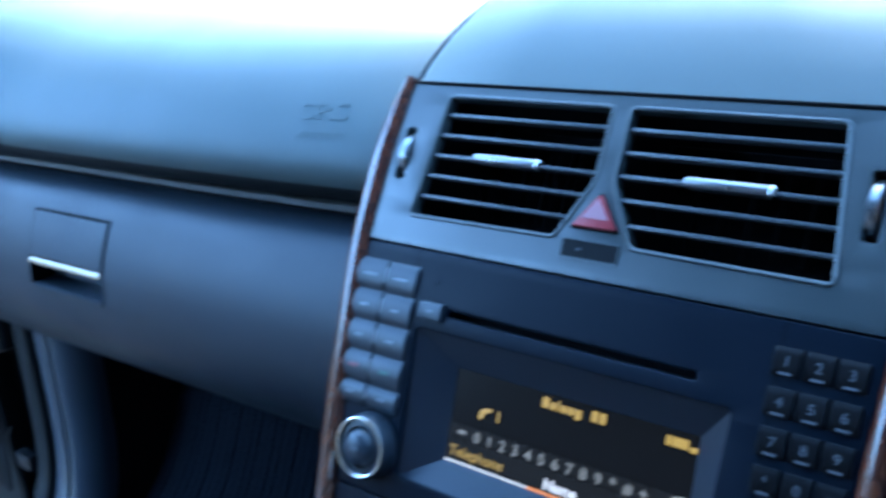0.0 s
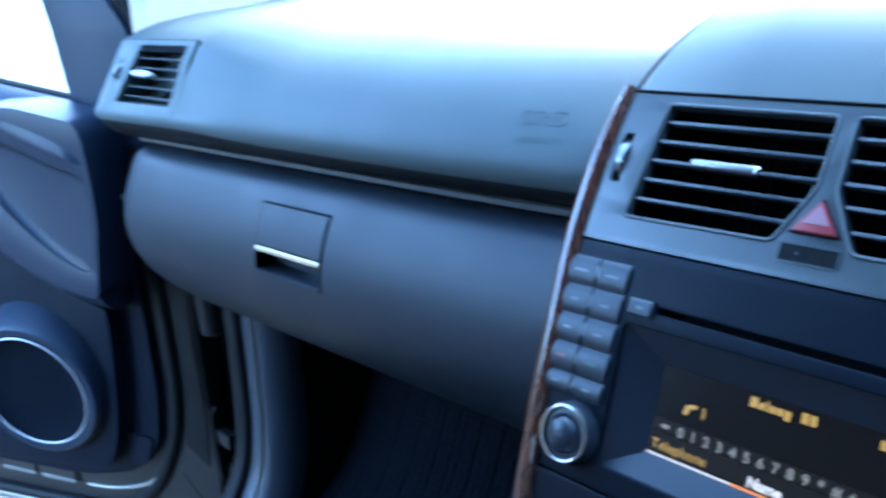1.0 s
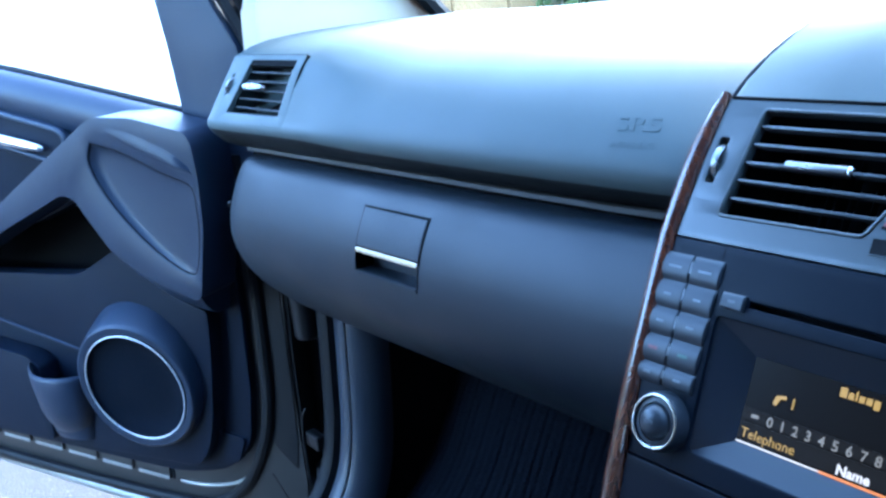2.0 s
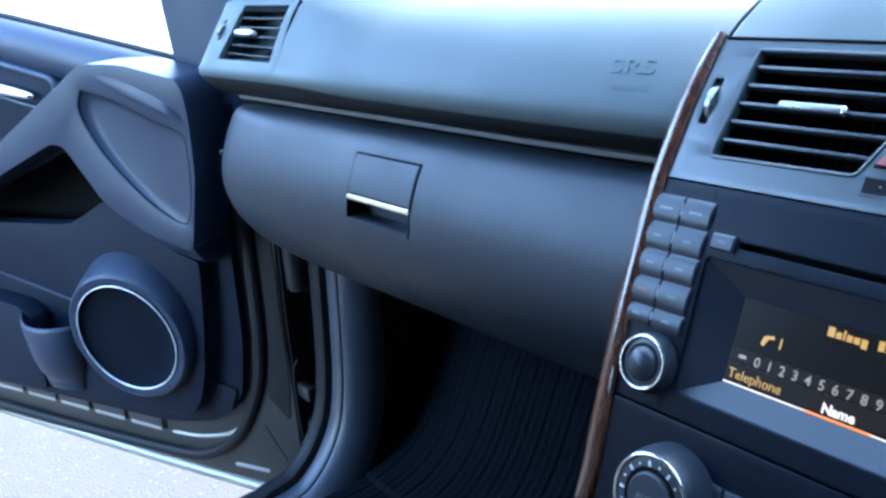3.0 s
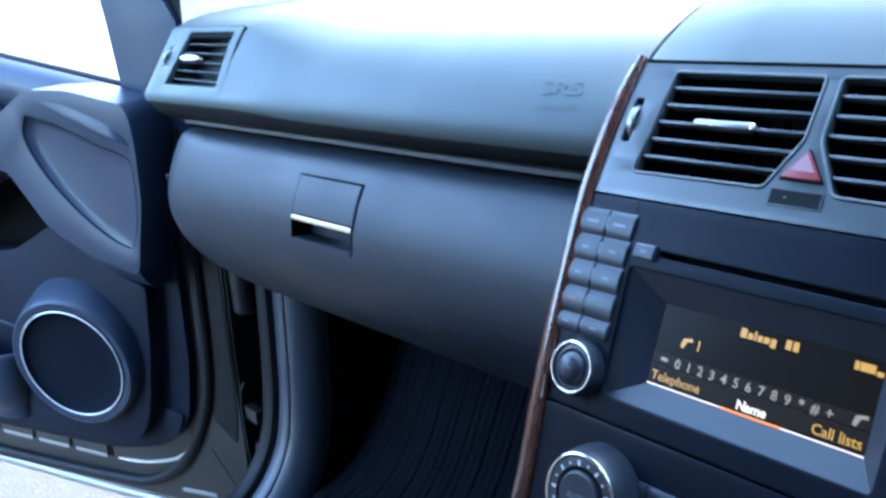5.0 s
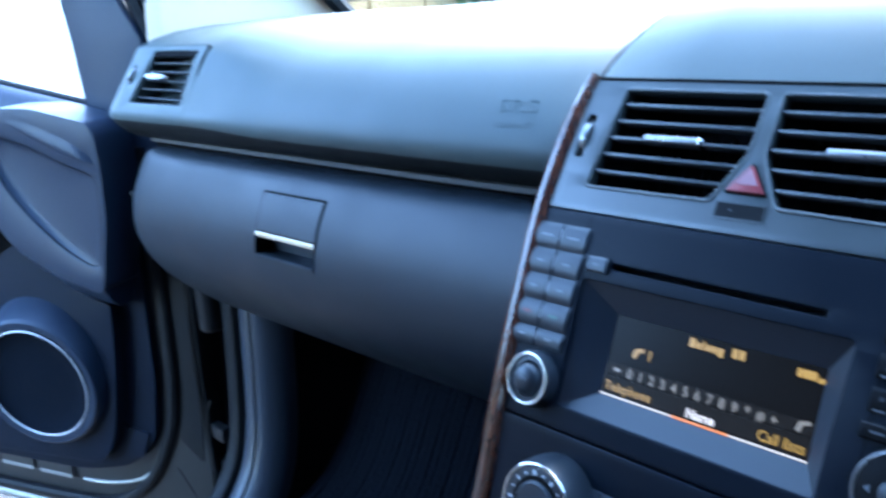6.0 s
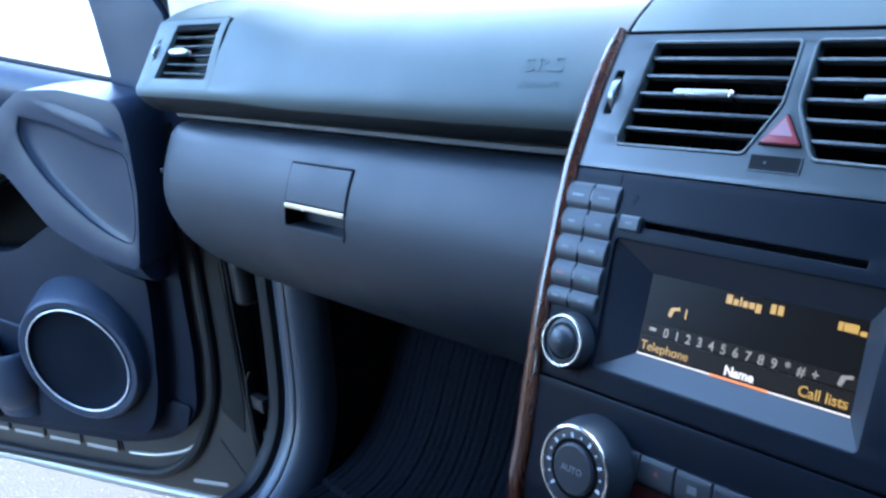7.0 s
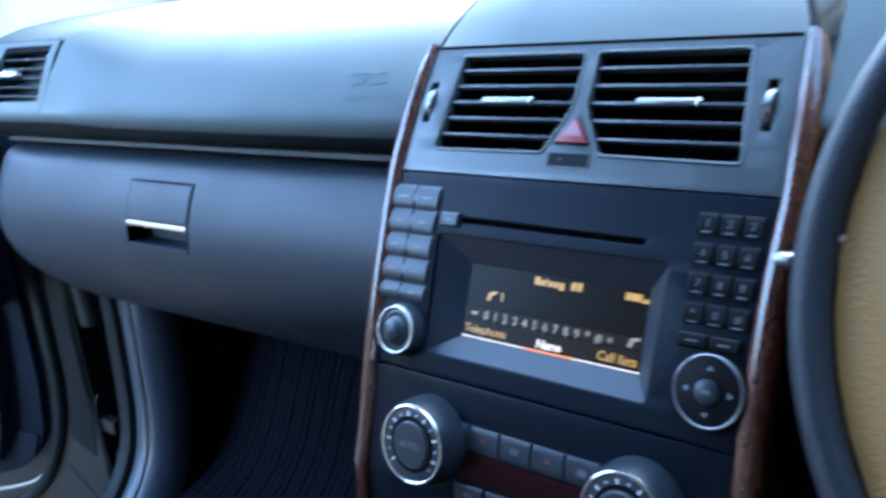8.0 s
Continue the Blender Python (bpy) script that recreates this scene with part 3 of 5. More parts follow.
rows += [up_section(x) for x in list(np.linspace(-0.565, -0.129, 64)) + [-0.125, -0.120, -0.110, -0.095, -0.08]]
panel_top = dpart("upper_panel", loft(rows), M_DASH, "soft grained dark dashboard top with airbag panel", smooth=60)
# underside strips get the darker copy, painting the roll's shade
panel_top.data.materials.append(M_ROLLSHADE)
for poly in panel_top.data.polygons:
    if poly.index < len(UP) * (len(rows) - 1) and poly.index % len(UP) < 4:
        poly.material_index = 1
rows = [[(x, y + (0.044 if y < 0.06 else 0.02), z) for y, z in UP] for x in np.linspace(0.135, 0.74, 6)]
dpart("driver_panel", loft(rows), M_HOOD, smooth=50)
# cowl added to keep windscreen light off the console's right side
rows = []
for y, hgt in ((0.03, 0.055), (0.05, 0.07), (0.12, 0.075), (0.22, 0.05), (0.30, 0.01)):
    rows.append([(0.37 + 0.19 * math.cos(a), y, 1.03 + max(0.0, math.sin(a)) ** 0.7 * hgt) for a in np.linspace(0, math.pi, 17)])
dpart("instrument_cowl", loft([[(x, y, z) for x, y, z in r] + [(0.18, r[0][1], 1.0), (0.56, r[0][1], 1.0)] for r in rows]), M_DASH, "hooded instrument cowl added to block light from the right", smooth=60)

def glove_curve(z):
    u = (z - 0.85) / 0.1
    return -0.02849 + u * (-0.02172 + u * (0.06971 + u * (-0.00395 - u * 0.00963)))


GLV = [(0.9405, 0.014), (0.9398, 0.0075), (0.9380, 0.0020), (0.9345, -0.0030)]
GLV += [(z, glove_curve(z)) for z in (0.9295, 0.924, 0.918, 0.912, 0.906, 0.900, 0.894, 0.8875, 0.887, 0.8815, 0.876, 0.8700, 0.8695, 0.864, 0.858, 0.852, 0.846, 0.840, 0.834, 0.828, 0.822, 0.816, 0.810, 0.804, 0.798, 0.792, 0.786, 0.780, 0.774, 0.768, 0.762, 0.757)]
GLV += [(0.747, 0.0660), (0.739, 0.0860), (0.733, 0.108), (0.729, 0.14), (0.729, 0.30), (0.944, 0.30)]


def glove_y(x, z):
    return lerp([(a, b) for a, b in GLV[-3::-1]], z) + 0.019 * (x + 0.72) / 0.57


def glove_section(x, hole=False, inset=0.0):
    off = 0.019 * (x + 0.72) / 0.57
    out = []
    for i, (z, y) in enumerate(GLV):
        k = 0.02 if hole and 0.8697 < z < 0.8872 else 0.0
        drop = tilt(x) * max(0.0, min(1.0, (z - 0.895) / 0.035))
        out.append((x, y + off + k + (0.09 - y) * inset, z + drop + (0.86 - z) * inset * 0.8))
    return out


rows = [glove_section(x, inset=q) for x, q in ((-0.727, 0.42), (-0.7255, 0.30), (-0.722, 0.19), (-0.716, 0.10), (-0.707, 0.04), (-0.695, 0.01), (-0.68, 0.0))]
rows += [glove_section(x) for x in (-0.6, -0.52, -0.4545)] + [glove_section(-0.454, True), glove_section(-0.366, True), glove_section(-0.3655)]
rows += [glove_section(x) for x in (-0.3, -0.22, -0.13)]
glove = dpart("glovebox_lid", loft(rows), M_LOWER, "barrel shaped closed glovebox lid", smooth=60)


def glove_plate(x0, x1, za, zb, lift, thick, bevel=0.0006, n=6):
    rows = []
    for i in range(n + 1):
        z = za + (zb - za) * i / n
        row = []
        for x, h in ((x0, lift), (x1, lift), (x1, lift + thick), (x0, lift + thick)):
            row.append((x, glove_y(x, z) - h, z))
        rows.append(row)
    bm = loft(rows)
    bmesh.ops.recalc_face_normals(bm, faces=bm.faces)
    if bevel:
        es = [e for e in bm.edges if len(e.link_faces) == 2 and e.calc_face_angle(0) > 1.0]
        bmesh.ops.bevel(bm, geom=es, offset=bevel, segments=2, affect="EDGES")
    return bm


part("latch_gap", glove_plate(-0.4556, -0.3643, 0.8880, 0.9230, -0.004, 0.0042, 0), M_BLACK, glove, "black shadow gap round the latch")
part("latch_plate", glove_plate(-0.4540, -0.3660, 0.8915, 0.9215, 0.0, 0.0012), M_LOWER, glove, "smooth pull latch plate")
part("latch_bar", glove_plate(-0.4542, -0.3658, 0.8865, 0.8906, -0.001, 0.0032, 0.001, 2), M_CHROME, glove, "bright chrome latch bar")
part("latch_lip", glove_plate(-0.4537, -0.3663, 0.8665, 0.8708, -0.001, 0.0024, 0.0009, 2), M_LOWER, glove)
for nm, x0 in (("latch_cheek", -0.4546), ("latch_cheek", -0.3662)):
    part(nm, glove_plate(x0, x0 + 0.0008, 0.8700, 0.8868, -0.018, 0.0186, 0, 2), M_BLACK, glove)
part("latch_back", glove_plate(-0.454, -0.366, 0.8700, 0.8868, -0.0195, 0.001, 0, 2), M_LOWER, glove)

dpart("lid_stop", tube([(-0.7283, -0.0150, 0.8898), (-0.7225, 0.004, 0.8892), (-0.712, 0.03, 0.888)], 0.0022, 8, 1.5), M_STRIP, "small pale stop beside the glovebox")

XS = (-0.7045, -0.62, -0.5, -0.42, -0.3, -0.2, -0.13)


def joint_y(x):
    return lerp(G_LIP, x) * 0.75 + 0.0045


rows = [[(x, joint_y(x) + y0, z + tilt(x)) for y0, z in ((0.0010, 0.9448), (0.0, 0.9454), (0.0004, 0.9488), (0.0014, 0.9493), (0.0060, 0.9493), (0.0060, 0.9448))] for x in XS]
dpart("trim_strip", loft(rows), M_STRIP, "narrow dull silver trim strip")
rows = [[(x, joint_y(x) + y0, z + tilt(x)) for y0, z in ((0.0062, 0.9350), (0.0062, 0.9452), (0.06, 0.9452), (0.06, 0.9350))] for x in XS]
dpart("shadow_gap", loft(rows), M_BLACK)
rows = [[(x, joint_y(x) + y0, z + tilt(x)) for y0, z in ((0.0060, 0.9456), (0.0060, 0.9500), (0.10, 0.9500), (0.10, 0.9456))] for x in XS]
dpart("strip_shelf", loft(rows), M_ROLLSHADE, "shelf behind the trim strip, coloured dark for the roll's shade")
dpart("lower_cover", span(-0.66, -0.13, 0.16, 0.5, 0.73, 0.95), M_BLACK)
dpart("dash_end", span(-0.714, -0.60, 0.034, 0.5, 0.86, 0.953), M_ROLLSHADE)
dpart("dash_end", span(-0.725, -0.60, 0.10, 0.5, 0.953, 1.03), M_SHELLDARK)


def face(x, z, h=0.0):
    """A place on the sloping face at the passenger end, h above it."""
    n = Vector((0, -1, 0.7)).normalized()
    return Vector((x, 0.018 + (z - 1.039) * 0.7 + lerp(G_LIP, x) * max(0.0, min(1.0, (1.027 - z) / 0.042)), z)) + n * h


def face_m(x, z, h=0.0):
    n, t = Vector((0, -1, 0.7)).normalized(), Vector((0, 0.7, 1)).normalized()
    return Matrix.Translation(face(x, z, h)) @ Matrix(((1, t.x, n.x, 0), (0, t.y, n.y, 0), (0, t.z, n.z, 0), (0, 0, 0, 1)))


side_vent = dpart("side_vent", plate(round_poly([(-0.722, 1.0435), (-0.5625, 1.0435), (-0.573, 0.9805), (-0.717, 0.9805)], [0.006, 0.003, 0.006, 0.008]),
                                     [round_poly([(-0.6735, 1.0390), (-0.5765, 1.0390), (-0.5860, 0.9900), (-0.6905, 0.9900)], 0.0012),
                                      round_poly([(-0.7065, 1.0255), (-0.699, 1.0255), (-0.7015, 1.0045), (-0.709, 1.0045)], 0.0012)],
                                     lambda x, z, h: face(x, z, h + 0.0031), [1.0, 1.015, 1.03], 0.005), M_DASH, "side air vent with silver tab")
part("vent_well", plate(round_poly([(-0.692, 1.040), (-0.576, 1.040), (-0.576, 0.989), (-0.692, 0.989)], 0.002), [], lambda x, z, h: face(x, z, h - 0.028), [], 0.001, 0), M_BLACK, side_vent)
for i in range(5):
    z = 1.0312 - i * 0.0082
    xl = -0.6735 - (1.0390 - z) * 0.35
    xr = -0.5765 - (1.0390 - z) * 0.19
    bm = box(xr - xl - 0.001, 0.0016, 0.012, 0.0005, 1)
    part("slat", bm, M_SLAT, side_vent, m=face_m((xl + xr) / 2, z, -0.007) @ pose(0, 0, 0, 20, 0, 0))
bm = lathe([(0, -0.5), (0.55, -0.48), (0.9, -0.2), (1, 0.1), (0.85, 0.4), (0.0, 0.5)], 20)
part("tab", bm, M_TAB, side_vent, "satin silver air vent tab", m=face_m(-0.652, 1.0148, 0.0012) @ pose(0, 0, 0, 0, 0, 0) @ Matrix.Diagonal((0.026, 0.0038, 0.008, 1)))
bm = lathe([(0.0, -0.0026), (0.0098, -0.0026), (0.0108, -0.0016), (0.0108, 0.0016), (0.0098, 0.0026), (0.0, 0.0026)], 28)
part("thumbwheel", bm, M_TAB, side_vent, "small silver thumbwheel", m=face_m(-0.7032, 1.015, -0.0034) @ pose(0, 0, 0, 0, 90, -4))
part("wheel_well", plate([(-0.711, 1.028), (-0.696, 1.028), (-0.696, 1.002), (-0.711, 1.002)], [], lambda x, z, h: face(x, z, h - 0.009), [], 0.001, 0), M_BLACK, side_vent)
joint = round_poly([(-0.7227, 1.0442), (-0.5615, 1.0442), (-0.5722, 0.9798), (-0.7177, 0.9798)], [0.006, 0.003, 0.006, 0.008])
part("frame_joint", plate(joint, [round_poly([(-0.715, 1.034), (-0.575, 1.034), (-0.585, 0.991), (-0.710, 0.991)], 0.002)], lambda x, z, h: face(x, z, h + 0.0024), [1.0, 1.015, 1.03], 0.004, 0), M_BLACK, side_vent, "thin dark joint round the vent")

# raised letters on the airbag panel
def dash_face(x, z, h):
    """A place on the airbag panel's face, h proud of it."""
    pts = [(p[2], p[1]) for p in up_section(x)[7:14]]
    slope = (lerp(pts, z + 0.004) - lerp(pts, z - 0.004)) / 0.008
    n = Vector((0, -1, slope)).normalized()
    return Vector((x, lerp(pts, z), z)) + n * h


for word, z0, size, x0, tall in (("SRS", 1.0005, 0.0150, -0.1815, 0.00045), ("AIRBAG", 0.9895, 0.0066, -0.1800, 0.00028)):
    bm = text_bm(word, size, depth=0.0004, bold=size * 0.012)
    for v in bm.verts:
        v.co = dash_face(x0 + v.co.x * 1.42 - v.co.y * 0.25, z0 + v.co.y * 0.72, tall if v.co.z > 0 else -0.0004)
    part("raised_lettering", bm, M_DASH, dash, "moulded letters in the panel").matrix_parent_inverse = DI

# ---------------------------------------------------------------- centre console
PA, PB, PC, DLOW = 0.0006, 0.580, 1.055, -0.1776
XC = 0.0015         # the console's middle


def con_y(z):
    d = max(z - 0.95, DLOW)
    return PA + PB * d + PC * d * d


def con_axes(z):
    d = max(z - 0.95, DLOW)
    s = PB + 2 * PC * d
    return Vector((0, s, 1)).normalized(), Vector((0, -1, s)).normalized()


def con(x, z, h=0.0):
    return Vector((x, con_y(z), z)) + con_axes(z)[1] * h


def con_m(x, z, h=0.0):
    t, n = con_axes(z)
    return Matrix.Translation(con(x, z, h)) @ Matrix(((1, 0, 0, 0), (0, t.y, n.y, 0), (0, t.z, n.z, 0), (0, 0, 0, 1)))


HALF = [(0.6596, 0.1421), (0.6996, 0.1351), (0.7496, 0.1271), (0.7965, 0.1199), (0.8449, 0.1190), (0.9071, 0.1205), (0.9494, 0.1231), (0.9861, 0.1215), (1.0220, 0.1194)]


def half(z, side=-1):
    return lerp(HALF, z) + side * XC


console = thing("centre_console", "dark grey centre console framed with burl walnut strips", "centre console", at=(0, 0, 0.7))
CI = Matrix.Translation((0, 0, -0.7))


def cpart(name, bm, material, label="", smooth=35, m=None):
    ob = part(name, bm, material, console, label, m, smooth)
    ob.matrix_parent_inverse = CI
    return ob


def band(z0, z1, gap=0.0004, n=8):
    zs = np.linspace(z0, z1, n)
    return [(-half(z) + gap, z) for z in zs] + [(half(z, 1) - gap, z) for z in zs[::-1]]


ZC = list(np.arange(0.665, 1.02, 0.008))
VENT = [(XC - x, z) for x, z in ((0.0930, 1.0130), (0.0048, 1.0130), (0.0052, 0.9857), (0.0188, 0.9640), (0.0992, 0.9633))]
VENT_R = [(2 * XC - x, z) for x, z in VENT[::-1]]
SLOT = [(XC - x, z) for x, z in ((0.1153, 0.9995), (0.1093, 0.9995), (0.1101, 0.9770), (0.1161, 0.9770))]
SLOT_R = [(2 * XC - x - 0.0045, z) for x, z in SLOT[::-1]]
surround = cpart("vent_surround", plate(band(0.9499, 1.0185), [round_poly(p, 0.0015, 3) for p in (VENT, VENT_R, SLOT, SLOT_R)], con, ZC, 0.006, 0.0017), M_SURR, "smooth dark vent surround panel")
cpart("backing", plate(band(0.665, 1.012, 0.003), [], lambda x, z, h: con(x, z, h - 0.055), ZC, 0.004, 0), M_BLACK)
lower = cpart("lower_fascia", plate(band(0.665, 0.8373), [], con, ZC, 0.006, 0.0008), M_FASC, "smooth dark climate fascia")
HOOD_HALF = [(0.0471, 0.1201), (0.0570, 0.1165), (0.0649, 0.1114), (0.0801, 0.1022), (0.0884, 0.0961), (0.0989, 0.0915), (0.1163, 0.0869), (0.1932, 0.0811), (0.4600, 0.0782)]
HOOD = [(0.0471, 1.0192), (0.0550, 1.0284), (0.0665, 1.0409), (0.0801, 1.0522), (0.0989, 1.0626), (0.1266, 1.0700), (0.1727, 1.0738), (0.2547, 1.0734), (0.3574, 1.0665), (0.4600, 1.0500), (0.4600, 1.0000), (0.1050, 1.0000)]
rows = []
for f in (-1.0, -0.985, -0.96, -0.5, 0, 0.5, 0.96, 0.985, 1.0):
    dz = 0.004 * max(0, (abs(f) - 0.95) / 0.05) ** 2
    rows.append([(XC + f * lerp(HOOD_HALF, y), y, z - (dz if z > 1.01 else 0)) for y, z in HOOD])
cpart("hood_joint", tube([con(x, 1.0188, 0.0004) for x in np.linspace(XC - 0.1175, XC + 0.1175, 9)], 0.0009, 6), M_BLACK, "thin dark joint under the hood")
for side in (-1, 1):
    edge = [(XC + side * (lerp(HOOD_HALF, y) + 0.0012), y + 0.0005, z - 0.0050) for y, z in HOOD[:8]]
    cpart("hood_edge", tube(spline(edge, 4), 0.0022, 8), M_FASC, "dark rounded edge of the hood")
cpart("console_hood", loft(rows), M_HOOD, "soft dark dashboard centre hood", smooth=45)
for sx in (-1, 1):
    rows = []
    for z in np.linspace(0.665, 1.0205, 40):
        xi, w = half(z, sx), lerp([(0.665, 0.0135), (0.86, 0.0130), (0.95, 0.0120), (0.99, 0.0135), (1.010, 0.0100), (1.0205, 0.0060)], z)
        rows.append([con(sx * (xi + w * a), z, h) for a, h in ((0, -0.002), (0.02, 0.0012), (0.2, 0.0030), (0.5, 0.0036), (0.8, 0.0022), (0.97, -0.002), (1.0, -0.006), (0.95, -0.011), (0, -0.012))])
    cpart("wood_trim", loft(rows), M_WOOD, "glossy reddish burl walnut edge strip", smooth=60)
    bm = loft([[con(sx * (half(z, sx) + 0.008), z, -0.004), con(sx * (half(z, sx) + 0.011), z, -0.02), (sx * (half(z, sx) + 0.010), 0.30, z), (sx * half(z, sx), 0.30, z)] for z in np.linspace(0.665, 1.0, 12)])
    cpart("side_cheek", bm, M_FASC)


cpart("trim_clip", tube([con(-half(z) - 0.0012, z, 0.0030) for z in np.linspace(0.8375, 0.8520, 5)], [0.0004, 0.0008, 0.0009, 0.0008, 0.0004], 8), M_CHROME, "small bright clip at the wood strip's edge")


def key_bm(w, hgt, lift, bulge):
    """A key with a barrel-shaped face."""
    rows = []
    for k in np.linspace(-1, 1, 9):
        z = lift + bulge * (1 - k * k) - (0.0005 if abs(k) > 0.99 else 0.0)
        y = k * hgt / 2
        rows.append([(-w / 2, y, -0.003), (-w / 2, y, z - 0.0006), (-w / 2 + 0.0006, y, z), (w / 2 - 0.0006, y, z), (w / 2, y, z - 0.0006), (w / 2, y, -0.003)])
    return loft(rows)


def key(name, x, z, w, hgt, parent, lift=0.0022, mark=None, mark_mat=None, text=None, material=None, bulge=0.0004):
    ob = part(name, key_bm(w, hgt, lift, bulge), material or M_KEY, parent, m=con_m(x, z), smooth=25)
    top = lift + bulge + 0.0001
    if text:
        part("mark", text_bm(text, hgt * 0.52, depth=0.00008), mark_mat or M_MARK, ob, m=con_m(x, z, top))
    elif mark:
        mw, mh = mark
        part("mark", box(mw, mh, 0.0002, 0, 1), mark_mat or M_MARK, ob, m=con_m(x, z, top))
    return ob


# air vents in the console
def air_vent(poly, sign):
    xs = [p[0] for p in poly]
    root = cpart("air_vent", plate([(x * 0.985 + 0.015 * sum(xs) / len(xs), z) for x, z in round_poly(poly, 0.001, 2)], [], lambda x, z, h: con(x, z, h - 0.045), [0.98, 1.0], 0.002, 0), M_BLACK, "slatted centre air vent with silver tab")
    mid = (sum(xs) / len(xs), sum(p[1] for p in poly) / len(poly))
    wide = [(mid[0] + (x - mid[0]) * 1.05, mid[1] + (z - mid[1]) * 1.07) for x, z in poly]
    part("duct", plate(wide, [poly], lambda x, z, h: con(x, z, h - 0.0064), [0.98, 1.0], 0.038, 0), M_BLACK, root)
    lip = round_poly([(mid[0] + (x - mid[0]) * 1.022, mid[1] + (z - mid[1]) * 1.036) for x, z in poly], 0.003, 3)
    part("lip", tube([con(x, z, -0.0001) for x, z in lip + lip[:1]], 0.0010, 8, up=(0, -1, 0.6)), M_SURR, root, "rounded lip round the vent opening")
    for k in (0.135, 0.31, 0.485, 0.66, 0.84):
        z = 1.0130 - 0.0495 * k
        lo = lerp([(0.9633, 0.0992), (1.0130, 0.0930)], z)
        hi = lerp([(0.9640, 0.0188), (0.9857, 0.0052), (1.0130, 0.0048)], z)
        w, c = lo - hi - 0.0006, XC + sign * (lo + hi) / 2
        part("slat", box(w, 0.0018, 0.0075, 0.0007, 2, (0, 0, -0.0037)), M_SLAT, root, m=con_m(c, z, -0.0012) @ pose(0, 0, 0, 4, 0, 0))
    for i in range(6):
        x = XC + sign * (0.026 + i * 0.0125)
        part("vane", box(0.0008, 0.040, 0.010, 0.0002, 1), M_BLACK, root, m=con_m(x, 0.988, -0.038) @ pose(0, 0, 0, 0, 12, 0))
    z = 1.0130 - 0.0495 * 0.485
    tab = part("tab", box(0.0365, 0.0047, 0.0080, 0.0021, 4), M_TAB, root, "satin silver vent tab", m=con_m(XC + sign * 0.0530, z + 0.0004, -0.0022), smooth=60)
    part("tab_cap", box(0.0030, 0.0048, 0.0075, 0.0014, 3), M_CHROME, tab, m=con_m(XC + sign * 0.0530 + 0.0178, z + 0.0004, -0.0022))
    return root


air_vent(VENT, -1)
air_vent(VENT_R, 1)
for sx, tx in ((-1, XC - 0.1123), (1, XC + 0.1078)):
    m = con_m(tx, 0.9884, -0.0080) @ pose(0, 0, 0, 0, 0, -sx * 2) @ pose(0, 0, 0, 0, 90, 0)
    bm = lathe([(0.0, -0.0022), (0.0106, -0.0022), (0.0116, -0.0014), (0.0116, 0.0014), (0.0106, 0.0022), (0.0, 0.0022)], 40)
    tw = cpart("thumbwheel", bm, M_TAB, "silver vent thumbwheel in a dark slot", m=m)
    part("wheel_well", box(0.0095, 0.027, 0.001, 0, 1), M_BLACK, tw, m=con_m(tx, 0.9884, -0.012))
# hazard switch
tri = [(-0.0108, -0.0068), (0.0108, -0.0068), (0.0, 0.0085)]
cpart("hazard_recess", prism(round_poly([(x * 1.13, y * 1.13) for x, y in tri], 0.0015), -0.001, 0.0004), M_BLACK, "dark joint round the hazard button", m=con_m(XC + 0.0005, 0.9741))
hz = cpart("hazard_button", prism(round_poly(tri, 0.0015), -0.003, 0.0022, 0.0006), M_RED, "red triangular hazard warning button", m=con_m(XC + 0.0005, 0.9741))
part("mark", prism(round_poly([(x * 0.60, y * 0.60 + 0.0013) for x, y in tri], 0.0008), 0.0021, 0.0024), M_PINK, hz, m=con_m(XC + 0.0005, 0.9741))
ind = cpart("indicator_window", box(0.0275, 0.0080, 0.0009, 0.0003, 1), M_KEYDARK, "small smoked airbag warning window", m=con_m(XC + 0.0005, 0.9602, 0.0002))
part("border", plate([(-0.0140, -0.0044), (0.0140, -0.0044), (0.0140, 0.0044), (-0.0140, 0.0044)], [[(-0.0134, -0.0038), (0.0134, -0.0038), (0.0134, 0.0038), (-0.0134, 0.0038)]], lambda x, z, h: Vector((x, z, h)), [], 0.001, 0), M_SURR, ind, m=con_m(XC + 0.0005, 0.9602, 0.0007))
part("mark", box(0.0012, 0.0008, 0.0002), M_MARK, ind, m=con_m(-0.003, 0.9602, 0.0010))

# ---------------------------------------------------------------- radio
radio = thing("car_radio", "built-in car radio with lit display, keypad and chrome knobs", "car radio", at=(0, 0, 0.842))
RI = Matrix.Translation((0, 0, -0.842))


def rpart(name, bm, material, label="", m=None, smooth=35):
    ob = part(name, bm, material, radio, label, m, smooth)
    ob.matrix_parent_inverse = RI
    return ob


WIN = [(-0.0808, 0.9166), (0.0744, 0.9166), (0.0712, 0.8509), (-0.0789, 0.8509)]
SLT = [(-0.0638, 0.9266), (0.0586, 0.9261), (0.0584, 0.9231), (-0.0640, 0.9237)]
rpart("faceplate", plate(band(0.8383, 0.9491), [round_poly(WIN, 0.003, 3), round_poly(SLT, 0.0006, 2)], con, ZC, 0.006, 0.0008), M_FASC, "dark radio faceplate")
rpart("slot_back", plate([(-0.0656, 0.9293), (0.0607, 0.9293), (0.0604, 0.9208), (-0.0663, 0.9208)], [], lambda x, z, h: con(x, z, h - 0.009), [], 0.001, 0), M_BLACK, "dark disc slot")
